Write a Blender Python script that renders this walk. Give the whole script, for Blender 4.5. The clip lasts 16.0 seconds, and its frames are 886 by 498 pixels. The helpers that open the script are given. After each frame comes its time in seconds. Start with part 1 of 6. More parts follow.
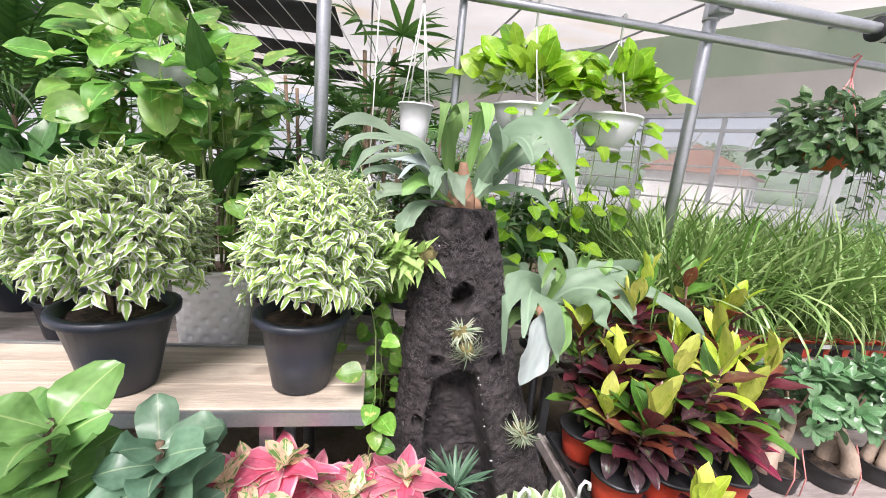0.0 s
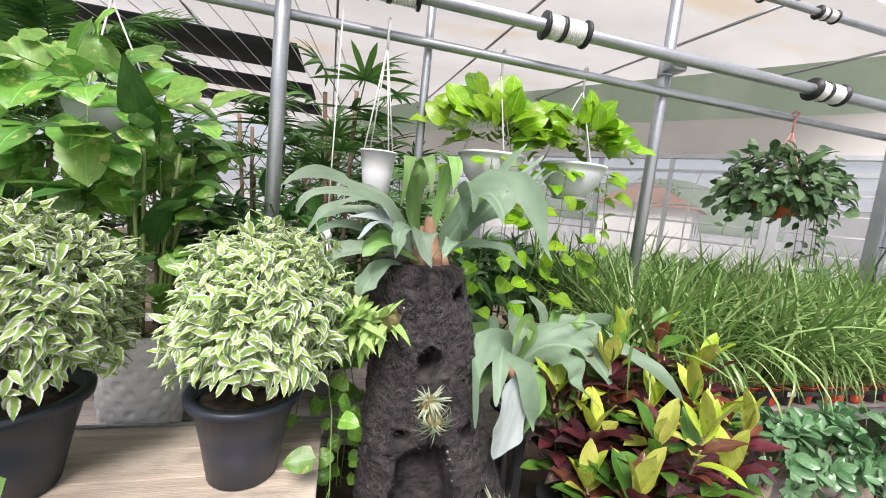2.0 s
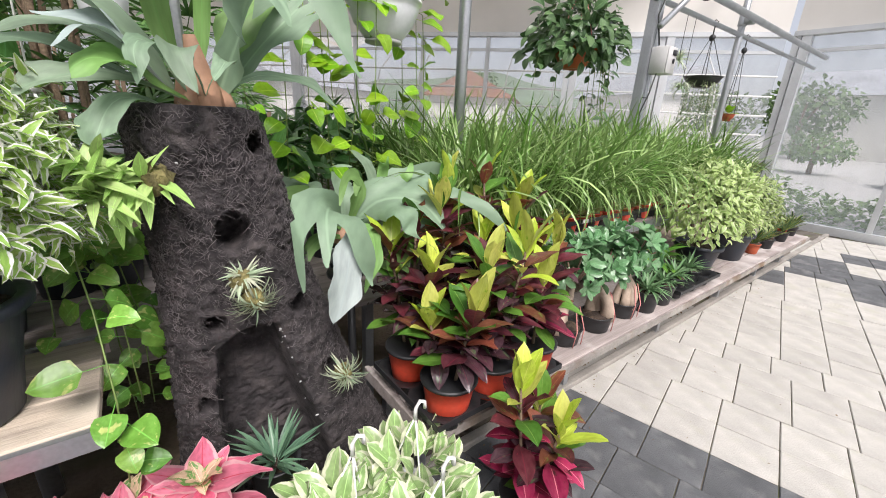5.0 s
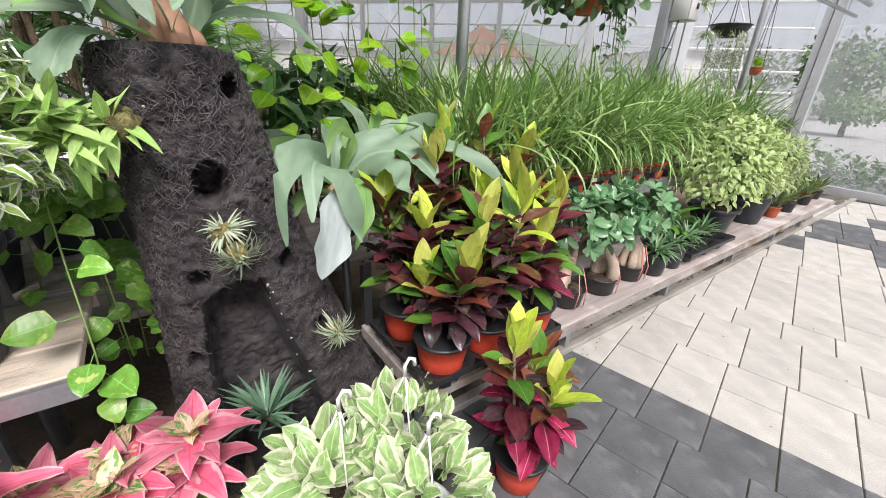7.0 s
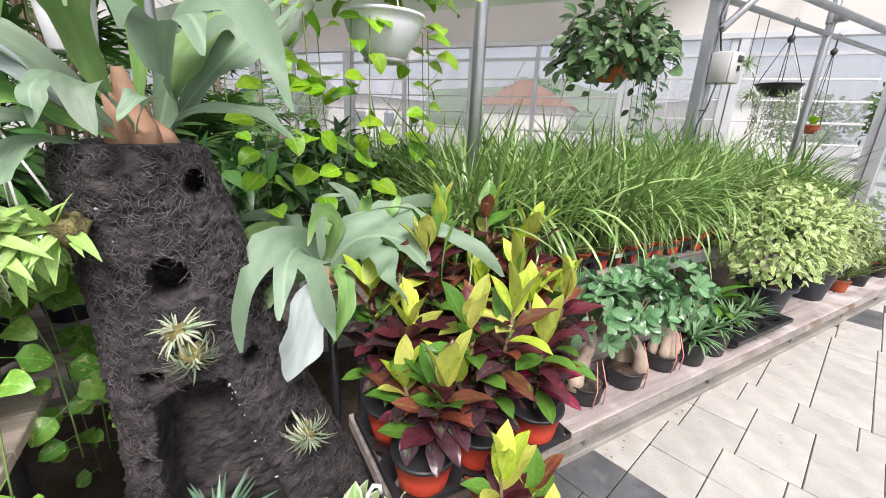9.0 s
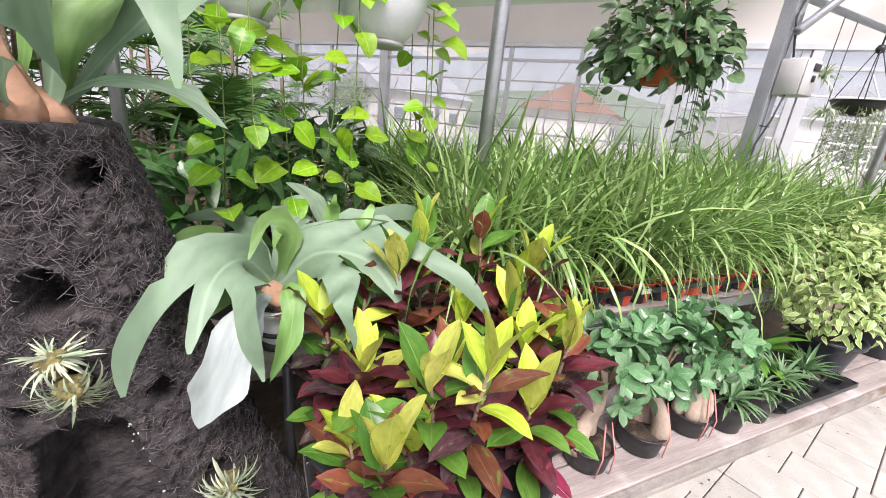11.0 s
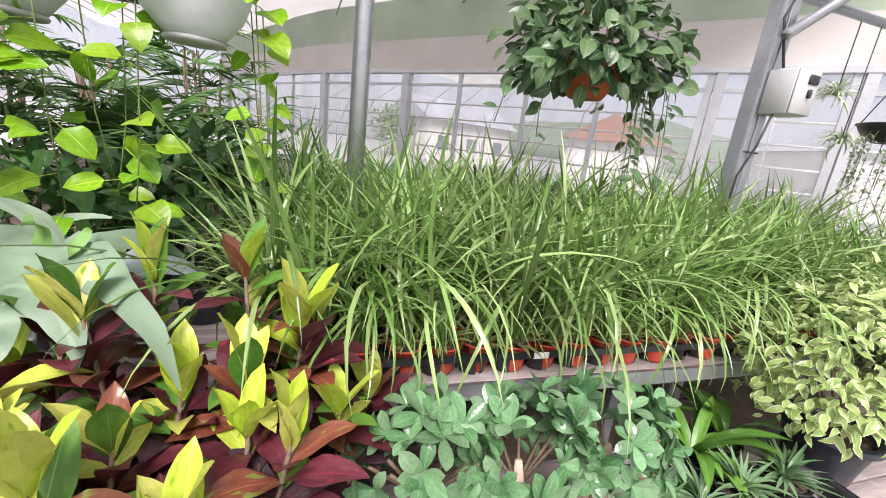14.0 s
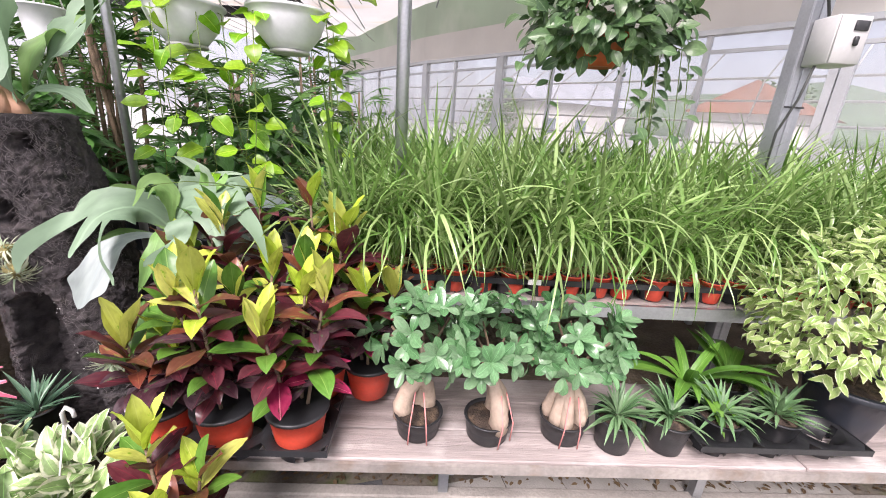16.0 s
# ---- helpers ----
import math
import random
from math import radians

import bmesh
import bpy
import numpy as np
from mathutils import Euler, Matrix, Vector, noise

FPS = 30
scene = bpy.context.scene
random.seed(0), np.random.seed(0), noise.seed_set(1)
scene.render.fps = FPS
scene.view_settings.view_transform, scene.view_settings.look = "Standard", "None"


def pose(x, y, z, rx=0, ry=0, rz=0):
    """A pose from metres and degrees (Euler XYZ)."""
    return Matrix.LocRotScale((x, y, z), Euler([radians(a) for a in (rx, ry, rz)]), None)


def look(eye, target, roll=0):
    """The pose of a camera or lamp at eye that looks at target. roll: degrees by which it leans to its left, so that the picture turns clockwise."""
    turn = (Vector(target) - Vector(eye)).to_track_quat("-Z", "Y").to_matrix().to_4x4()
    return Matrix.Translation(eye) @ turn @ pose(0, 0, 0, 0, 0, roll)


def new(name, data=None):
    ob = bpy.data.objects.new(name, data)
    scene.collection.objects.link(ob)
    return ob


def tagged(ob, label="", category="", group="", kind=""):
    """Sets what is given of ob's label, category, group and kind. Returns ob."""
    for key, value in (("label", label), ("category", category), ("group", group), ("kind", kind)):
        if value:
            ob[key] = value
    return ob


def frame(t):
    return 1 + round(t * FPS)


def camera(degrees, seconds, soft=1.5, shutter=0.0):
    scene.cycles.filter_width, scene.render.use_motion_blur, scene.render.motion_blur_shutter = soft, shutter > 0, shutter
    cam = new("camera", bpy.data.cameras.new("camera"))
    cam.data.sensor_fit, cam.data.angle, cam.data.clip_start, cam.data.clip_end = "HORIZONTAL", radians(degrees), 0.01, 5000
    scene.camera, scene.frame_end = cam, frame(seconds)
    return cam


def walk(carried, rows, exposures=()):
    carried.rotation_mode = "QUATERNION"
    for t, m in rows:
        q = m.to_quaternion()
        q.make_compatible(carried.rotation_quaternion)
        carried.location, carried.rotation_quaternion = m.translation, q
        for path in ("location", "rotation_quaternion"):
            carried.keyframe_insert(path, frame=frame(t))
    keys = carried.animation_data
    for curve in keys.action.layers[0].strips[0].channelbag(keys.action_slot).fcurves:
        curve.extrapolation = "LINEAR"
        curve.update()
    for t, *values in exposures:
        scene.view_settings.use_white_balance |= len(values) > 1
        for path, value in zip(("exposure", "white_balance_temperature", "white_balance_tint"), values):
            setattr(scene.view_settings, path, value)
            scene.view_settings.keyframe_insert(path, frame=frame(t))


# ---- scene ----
cam = camera(96.0, 16.0, soft=0.95)
PATH = [
    (0, (0.014, 0.025, 1.593), (0.354, 1.955, 1.196), 5.7),
    (0.5, (0.014, 0.054, 1.637), (0.37, 1.998, 1.329), 5.8),
    (1, (0.022, 0.075, 1.675), (0.398, 2.026, 1.439), 5.8),
    (1.5, (0.022, 0.109, 1.687), (0.442, 2.054, 1.48), 5.9),
    (2, (0.023, 0.154, 1.677), (0.529, 2.075, 1.444), 6.1),
    (2.5, (0.027, 0.19, 1.652), (0.666, 2.063, 1.363), 6.1),
    (3, (0.045, 0.216, 1.625), (0.849, 2.015, 1.279), 5.8),
    (3.5, (0.067, 0.231, 1.602), (1.041, 1.929, 1.192), 5.3),
    (4, (0.1, 0.241, 1.549), (1.191, 1.852, 1.082), 4.5),
    (4.5, (0.125, 0.241, 1.496), (1.281, 1.78, 0.952), 3.7),
    (5, (0.16, 0.242, 1.458), (1.335, 1.732, 0.827), 3.1),
    (5.2, (0.178, 0.233, 1.423), (1.351, 1.714, 0.768), 2.5),
    (7.3, (0.247, 0.236, 1.408), (1.328, 1.719, 0.612), 2.9),
    (7.5, (0.255, 0.24, 1.424), (1.316, 1.751, 0.656), 3.0),
    (8, (0.329, 0.267, 1.464), (1.343, 1.845, 0.771), 2.9),
    (8.5, (0.42, 0.295, 1.507), (1.403, 1.918, 0.875), 2.7),
    (9, (0.487, 0.3, 1.531), (1.443, 1.949, 0.924), 2.5),
    (9.2, (0.503, 0.303, 1.525), (1.454, 1.957, 0.928), 2.7),
    (11.3, (0.802, 0.483, 1.538), (1.601, 2.21, 0.92), 6.5),
    (11.5, (0.838, 0.475, 1.541), (1.62, 2.212, 0.932), 6.7),
    (12, (0.977, 0.442, 1.54), (1.712, 2.201, 0.937), 6.7),
    (12.5, (1.104, 0.412, 1.538), (1.822, 2.182, 0.946), 6.7),
    (13, (1.26, 0.424, 1.532), (1.981, 2.198, 0.958), 6.6),
    (13.5, (1.435, 0.5, 1.54), (2.137, 2.293, 1.001), 6.8),
    (14, (1.543, 0.518, 1.557), (2.156, 2.351, 1.044), 6.9),
    (14.5, (1.656, 0.437, 1.556), (2.118, 2.317, 1.054), 6.7),
    (15, (1.78, 0.283, 1.552), (2.09, 2.187, 1.023), 5.9),
    (15.5, (1.824, 0.181, 1.538), (2.007, 2.088, 0.965), 4.9),
    (16, (1.817, 0.033, 1.529), (1.916, 1.932, 0.907), 3.8),
]
walk(cam, [(t, look(eye, target, roll)) for t, eye, target, roll in PATH], exposures=[(0.0, 0.32, 6400, 21), (1.5, 0.14, 6450, 19), (3.0, 0.16, 6450, 18), (4.0, 0.1, 6450, 18), (5.0, 0.08, 6450, 17), (8.0, 0.12, 6400, 17), (9.0, 0.22, 6400, 18), (12.5, 0.44, 6450, 24), (14.0, 0.36, 6450, 24), (15.5, 0.53, 6450, 26), (16.0, 0.5, 6450, 26)])
# ---- light ----
world = bpy.data.worlds.new("world")
scene.world = world
world.use_nodes = True
wn = world.node_tree.nodes
sky = wn.new("ShaderNodeTexSky")
sky.sky_type, sky.sun_disc = "NISHITA", False
sky.sun_elevation, sky.sun_rotation = radians(52), radians(200)
sky.air_density, sky.dust_density, sky.ozone_density = 1.0, 4.0, 1.0
haze = wn.new("ShaderNodeMix")
haze.data_type = "RGBA"
haze.inputs[0].default_value = 0.6
haze.inputs[7].default_value = (6.6, 6.9, 7.2, 1)
world.node_tree.links.new(sky.outputs[0], haze.inputs[6])
world.node_tree.links.new(haze.outputs[2], wn["Background"].inputs[0])
wn["Background"].inputs[1].default_value = 0.118
sun_data = bpy.data.lights.new("sun", "SUN")
sun_data.energy, sun_data.angle, sun_data.color = 5.0, radians(26), (1.0, 0.97, 0.92)
sun = new("sun", sun_data)
sun.matrix_world = look((0, 0, 20), (3.4, 9.5, 7.0))

# ---- materials ----


def material(name):
    m = bpy.data.materials.new(name)
    m.use_nodes = True
    return m, m.node_tree.nodes, m.node_tree.links, m.node_tree.nodes["Principled BSDF"]


def mixrgb(nodes, links, fac, a, b, mode="MIX"):
    n = nodes.new("ShaderNodeMix")
    n.data_type, n.blend_type = "RGBA", mode
    for sock, v in ((n.inputs[0], fac), (n.inputs[6], a), (n.inputs[7], b)):
        if isinstance(v, bpy.types.NodeSocket):
            links.new(v, sock)
        else:
            sock.default_value = v if isinstance(v, float) else (*v, 1)
    return n.outputs[2]


def ramp(nodes, links, src, lo, hi):
    n = nodes.new("ShaderNodeMapRange")
    links.new(src, n.inputs[0])
    n.inputs[1].default_value, n.inputs[2].default_value = lo, hi
    return n.outputs[0]


def noise_tex(nodes, links, scale, detail=4.0, coords="Object", stretch=None):
    tc = nodes.new("ShaderNodeTexCoord")
    n = nodes.new("ShaderNodeTexNoise")
    n.inputs["Scale"].default_value, n.inputs["Detail"].default_value = scale, detail
    src = tc.outputs[coords]
    if stretch:
        mp = nodes.new("ShaderNodeMapping")
        mp.inputs[3].default_value = stretch
        links.new(src, mp.inputs[0])
        src = mp.outputs[0]
    links.new(src, n.inputs[0])
    return n.outputs[0]


def plain(name, col, rough=0.6, metal=0.0, var=0.25, scale=8.0, fine=60.0, bump=0.15, stain=None, stretch=None):
    """A surface with coarse and fine variation, and relief."""
    m, nodes, links, b = material(name)
    big = noise_tex(nodes, links, scale, 5.0, stretch=stretch)
    small = noise_tex(nodes, links, fine, 3.0, stretch=stretch)
    dark = tuple(c * (1 - var) for c in col)
    light = tuple(min(1, c * (1 + var * 0.6)) for c in col)
    c = mixrgb(nodes, links, ramp(nodes, links, big, 0.3, 0.7), dark, light)
    c = mixrgb(nodes, links, ramp(nodes, links, small, 0.35, 0.75), c, mixrgb(nodes, links, min(0.3, var * 0.8), c, (0.02, 0.02, 0.02)))
    if stain:
        other = noise_tex(nodes, links, scale * 0.6 + 1.3, 6.0)
        c = mixrgb(nodes, links, ramp(nodes, links, other, 0.52, 0.7), c, stain)
    rnd = nodes.new("ShaderNodeObjectInfo")
    hsv = nodes.new("ShaderNodeHueSaturation")
    links.new(c, hsv.inputs["Color"])
    mr = nodes.new("ShaderNodeMapRange")
    links.new(rnd.outputs["Random"], mr.inputs[0])
    mr.inputs[3].default_value, mr.inputs[4].default_value = 1 - var * 0.4, 1 + var * 0.4
    links.new(mr.outputs[0], hsv.inputs["Value"])
    links.new(hsv.outputs[0], b.inputs["Base Color"])
    b.inputs["Roughness"].default_value, b.inputs["Metallic"].default_value = rough, metal
    if bump:
        bp = nodes.new("ShaderNodeBump")
        bp.inputs["Strength"].default_value, bp.inputs["Distance"].default_value = bump, 0.01
        links.new(small, bp.inputs["Height"])
        links.new(bp.outputs[0], b.inputs["Normal"])
    return m


def leafy(name, a, b_col, edge=None, blotch=None, vein=None, rough=0.36, glow=0.26, blotch_at=0.56, edge_at=0.55, vary=0.3):
    """A leaf: two greens that vary leaf by leaf, pale edge, blotches and midrib by the leaf's own u and v."""
    m, nodes, links, b = material(name)
    geo = nodes.new("ShaderNodeNewGeometry")
    info = nodes.new("ShaderNodeObjectInfo")
    add = nodes.new("ShaderNodeMath")
    add.operation = "ADD"
    links.new(geo.outputs["Random Per Island"], add.inputs[0])
    links.new(info.outputs["Random"], add.inputs[1])
    fr = nodes.new("ShaderNodeMath")
    fr.operation = "FRACT"
    links.new(add.outputs[0], fr.inputs[0])
    c = mixrgb(nodes, links, fr.outputs[0], a, b_col)
    uv = nodes.new("ShaderNodeUVMap")
    sep = nodes.new("ShaderNodeSeparateXYZ")
    links.new(uv.outputs[0], sep.inputs[0])
    off = nodes.new("ShaderNodeMath")
    off.operation = "SUBTRACT"
    links.new(sep.outputs[0], off.inputs[0])
    off.inputs[1].default_value = 0.5
    ab = nodes.new("ShaderNodeMath")
    ab.operation = "ABSOLUTE"
    links.new(off.outputs[0], ab.inputs[0])
    side = nodes.new("ShaderNodeMath")
    side.operation = "MULTIPLY"
    links.new(ab.outputs[0], side.inputs[0])
    side.inputs[1].default_value = 2.0
    shift = nodes.new("ShaderNodeVectorMath")
    shift.operation = "ADD"
    comb = nodes.new("ShaderNodeCombineXYZ")
    ten = nodes.new("ShaderNodeMath")
    ten.operation = "MULTIPLY"
    ten.inputs[1].default_value = 37.0
    links.new(fr.outputs[0], ten.inputs[0])
    links.new(ten.outputs[0], comb.inputs[2])
    links.new(uv.outputs[0], shift.inputs[0])
    links.new(comb.outputs[0], shift.inputs[1])
    nt = nodes.new("ShaderNodeTexNoise")
    nt.inputs["Scale"].default_value, nt.inputs["Detail"].default_value = 3.2, 3.0
    links.new(shift.outputs[0], nt.inputs[0])
    if blotch:
        c = mixrgb(nodes, links, ramp(nodes, links, nt.outputs[0], blotch_at, blotch_at + 0.07), c, blotch)
    if edge:
        wob = nodes.new("ShaderNodeMath")
        wob.operation = "MULTIPLY_ADD"
        links.new(nt.outputs[0], wob.inputs[0])
        wob.inputs[1].default_value = 0.7
        links.new(side.outputs[0], wob.inputs[2])
        c = mixrgb(nodes, links, ramp(nodes, links, wob.outputs[0], edge_at + 0.33, edge_at + 0.43), c, edge)
    mot = nodes.new("ShaderNodeTexNoise")
    mot.inputs["Scale"].default_value, mot.inputs["Detail"].default_value = 6.0, 5.0
    links.new(shift.outputs[0], mot.inputs[0])
    c = mixrgb(nodes, links, ramp(nodes, links, mot.outputs[0], 0.35, 0.7), mixrgb(nodes, links, 0.25, c, (0.0, 0.0, 0.0)), mixrgb(nodes, links, 0.03, c, (0.6, 0.62, 0.45)))
    rib = ramp(nodes, links, side.outputs[0], 0.055, 0.015)
    c = mixrgb(nodes, links, rib, c, vein or tuple(min(1, x * 1.5 + 0.03) for x in a))
    wv = nodes.new("ShaderNodeTexWave")
    wv.wave_type, wv.bands_direction = "BANDS", "Y"
    wv.inputs["Scale"].default_value, wv.inputs["Distortion"].default_value = 2.2, 5.0
    links.new(uv.outputs[0], wv.inputs[0])
    hsv = nodes.new("ShaderNodeHueSaturation")
    hsv.inputs["Saturation"].default_value = 1.06
    mr = nodes.new("ShaderNodeMapRange")
    links.new(info.outputs["Random"], mr.inputs[0])
    mr.inputs[3].default_value, mr.inputs[4].default_value = 1 - vary, 1 + vary
    links.new(mr.outputs[0], hsv.inputs["Value"])
    links.new(c, hsv.inputs["Color"])
    links.new(hsv.outputs[0], b.inputs["Base Color"])
    b.inputs["Roughness"].default_value = rough
    bp = nodes.new("ShaderNodeBump")
    bp.inputs["Strength"].default_value, bp.inputs["Distance"].default_value = 0.1, 0.002
    links.new(wv.outputs["Fac"], bp.inputs["Height"])
    links.new(bp.outputs[0], b.inputs["Normal"])
    tr = nodes.new("ShaderNodeBsdfTranslucent")
    links.new(hsv.outputs[0], tr.inputs[0])
    ms = nodes.new("ShaderNodeMixShader")
    ms.inputs[0].default_value = glow
    links.new(b.outputs[0], ms.inputs[1])
    links.new(tr.outputs[0], ms.inputs[2])
    links.new(ms.outputs[0], nodes["Material Output"].inputs[0])
    return m


def film_sheet(name, col, through_light, stain=None, clear=0.0):
    """Plastic film or cloth that daylight passes through."""
    m, nodes, links, b = material(name)
    c = mixrgb(nodes, links, ramp(nodes, links, noise_tex(nodes, links, 0.9, 5.0), 0.3, 0.7), tuple(x * 0.86 for x in col), col)
    if stain:
        c = mixrgb(nodes, links, ramp(nodes, links, noise_tex(nodes, links, 0.55, 6.0, stretch=(0.5, 1.6, 1)), 0.56, 0.7), c, stain)
    links.new(c, b.inputs["Base Color"])
    b.inputs["Roughness"].default_value = 0.5
    tr = nodes.new("ShaderNodeBsdfTranslucent")
    links.new(c, tr.inputs[0])
    ms = nodes.new("ShaderNodeMixShader")
    ms.inputs[0].default_value = through_light
    links.new(b.outputs[0], ms.inputs[1])
    links.new(tr.outputs[0], ms.inputs[2])
    last = ms.outputs[0]
    if clear:
        tp = nodes.new("ShaderNodeBsdfTransparent")
        mc = nodes.new("ShaderNodeMixShader")
        streak = ramp(nodes, links, noise_tex(nodes, links, 1.6, 5.0, stretch=(1, 1, 0.35)), 0.35, 0.75)
        mr = nodes.new("ShaderNodeMapRange")
        links.new(streak, mr.inputs[0])
        mr.inputs[3].default_value, mr.inputs[4].default_value = clear + 0.05, clear - 0.12
        links.new(mr.outputs[0], mc.inputs[0])
        links.new(last, mc.inputs[1])
        links.new(tp.outputs[0], mc.inputs[2])
        last = mc.outputs[0]
    links.new(last, nodes["Material Output"].inputs[0])
    return m


STEEL = plain("galvanised_steel", (0.45, 0.47, 0.49), 0.38, 0.85, 0.18, 5.0, 90.0, 0.08)
ALU = plain("aluminium_frame", (0.55, 0.57, 0.58), 0.42, 0.5, 0.12, 3.0, 60.0, 0.05)
BLACK = plain("black_plastic", (0.022, 0.023, 0.025), 0.42, 0, 0.35, 9.0, 120.0, 0.08)
NURSERY = plain("dark_grey_pot_plastic", (0.026, 0.032, 0.045), 0.4, 0, 0.3, 6.0, 110.0, 0.06, stretch=(1, 1, 0.3))
WHITEP = plain("white_pot_plastic", (0.72, 0.74, 0.75), 0.4, 0, 0.08, 5.0, 60.0, 0.04)
TERRA = plain("terracotta_plastic", (0.5, 0.1, 0.035), 0.5, 0, 0.25, 8.0, 80.0, 0.08)
REDPOT = plain("red_orange_pot_plastic", (0.62, 0.07, 0.035), 0.4, 0, 0.2, 8.0, 80.0, 0.05)
SOIL = plain("potting_soil", (0.06, 0.04, 0.028), 0.95, 0, 0.6, 40.0, 160.0, 0.9, stain=(0.16, 0.11, 0.07))
DIRT = plain("bare_earth", (0.19, 0.145, 0.1), 0.95, 0, 0.5, 3.0, 50.0, 0.8, stain=(0.09, 0.085, 0.04))
PLANK = plain("weathered_plank", (0.52, 0.44, 0.35), 0.75, 0, 0.3, 3.5, 40.0, 0.35, stain=(0.6, 0.53, 0.43), stretch=(0.35, 6, 6))
DECK = plain("grey_brown_decking", (0.36, 0.31, 0.29), 0.75, 0, 0.35, 4.0, 50.0, 0.35, stain=(0.52, 0.48, 0.46), stretch=(0.3, 6, 6))
LOGM = plain("black_fern_fibre", (0.058, 0.05, 0.052), 0.95, 0, 0.75, 22.0, 210.0, 1.0, stain=(0.1, 0.086, 0.084))
FIBRE = plain("pale_root_fibre", (0.12, 0.106, 0.107), 0.9, 0, 0.6, 30.0, 160.0, 0.2)
HOLLOW = plain("dark_hollow_fibre", (0.016, 0.014, 0.013), 0.95, 0, 0.5, 14.0, 120.0, 0.8)
PAVE_L = plain("pale_paver", (0.44, 0.425, 0.39), 0.85, 0, 0.18, 7.0, 130.0, 0.3, stain=(0.38, 0.37, 0.31))
PAVE_D = plain("dark_paver", (0.105, 0.11, 0.115), 0.85, 0, 0.3, 7.0, 150.0, 0.35, stain=(0.17, 0.17, 0.17))
JOINT = plain("joint_sand", (0.15, 0.13, 0.105), 0.95, 0, 0.4, 6.0, 80.0, 0.6, stain=(0.1, 0.12, 0.04))
CANOPY = film_sheet("white_canopy_cloth", (0.8, 0.79, 0.76), 0.4, stain=(0.72, 0.63, 0.5))
VALANCE = film_sheet("cream_valance_cloth", (0.76, 0.74, 0.7), 0.33)
GREENF = film_sheet("greenish_film", (0.58, 0.68, 0.55), 0.5, stain=(0.66, 0.71, 0.62))
PANE = film_sheet("milky_window_film", (0.76, 0.79, 0.79), 0.75, clear=0.8)
CLEAR = film_sheet("daylight_clear_film", (0.9, 0.92, 0.92), 0.85, clear=0.85)
NET = plain("dark_shade_net", (0.05, 0.055, 0.06), 0.9, 0, 0.3, 2.0, 60.0, 0.3)
CORD = plain("white_cord", (0.75, 0.75, 0.72), 0.6, 0, 0.1, 9.0, 60.0, 0.0)
DARKCORD = plain("dark_wire", (0.04, 0.045, 0.04), 0.6, 0, 0.1, 9.0, 60.0, 0.0)
BOXM = plain("light_grey_box_plastic", (0.48, 0.48, 0.47), 0.45, 0, 0.08, 3.0, 60.0, 0.03)
STEM = plain("green_stem", (0.16, 0.24, 0.06), 0.55, 0, 0.3, 9.0, 60.0, 0.1)
BARK = plain("brown_bark", (0.2, 0.14, 0.09), 0.85, 0, 0.4, 20.0, 120.0, 0.6)
CAUDEX = plain("pale_swollen_root", (0.55, 0.43, 0.33), 0.7, 0, 0.25, 9.0, 60.0, 0.4, stain=(0.42, 0.31, 0.22))
RIBBON = plain("pink_ribbon", (0.7, 0.28, 0.26), 0.5, 0, 0.1, 9.0, 60.0, 0.0)
PEACH = plain("peach_frond_base", (0.42, 0.24, 0.15), 0.7, 0, 0.25, 9.0, 60.0, 0.2)
MOSS = plain("dry_moss", (0.24, 0.21, 0.08), 0.95, 0, 0.5, 30.0, 150.0, 0.9)
CERAMIC = plain("white_ceramic", (0.84, 0.84, 0.83), 0.45, 0, 0.06, 6.0, 60.0, 0.05)
RUSTY = plain("weathered_steel_rail", (0.36, 0.33, 0.3), 0.7, 0.3, 0.3, 5.0, 60.0, 0.3, stain=(0.2, 0.13, 0.08))
CONC = plain("concrete_kerb", (0.3, 0.28, 0.25), 0.9, 0, 0.25, 5.0, 90.0, 0.4)

L_VARFIC = leafy("variegated_ficus_leaf", (0.28, 0.5, 0.1), (0.5, 0.68, 0.2), edge=(0.93, 0.94, 0.86), edge_at=0.54, vein=(0.3, 0.46, 0.12))
L_PALEFIC = leafy("pale_green_ficus_leaf", (0.3, 0.46, 0.13), (0.5, 0.64, 0.25), edge=(0.76, 0.82, 0.5), edge_at=0.7, vein=(0.42, 0.56, 0.22))
L_POTHOS = leafy("pothos_leaf", (0.12, 0.32, 0.055), (0.25, 0.45, 0.09), blotch=(0.5, 0.58, 0.2), blotch_at=0.6)
L_NEON = leafy("lime_pothos_leaf", (0.14, 0.36, 0.02), (0.3, 0.5, 0.04), vein=(0.4, 0.55, 0.1))
L_DARK = leafy("dark_green_leaf", (0.04, 0.12, 0.035), (0.09, 0.22, 0.055), rough=0.3)
L_PALM = leafy("palm_leaf", (0.045, 0.13, 0.035), (0.12, 0.25, 0.06), rough=0.42)
L_STAG = leafy("staghorn_frond", (0.19, 0.29, 0.19), (0.31, 0.42, 0.29), rough=0.55, vein=(0.25, 0.36, 0.24), glow=0.22)
L_STAG2 = leafy("fresh_staghorn_frond", (0.16, 0.33, 0.09), (0.25, 0.42, 0.14), rough=0.5, vein=(0.2, 0.38, 0.12), glow=0.28)
L_STAGS = leafy("silver_staghorn_frond", (0.3, 0.37, 0.36), (0.42, 0.48, 0.46), rough=0.55, vein=(0.36, 0.42, 0.41), glow=0.12)
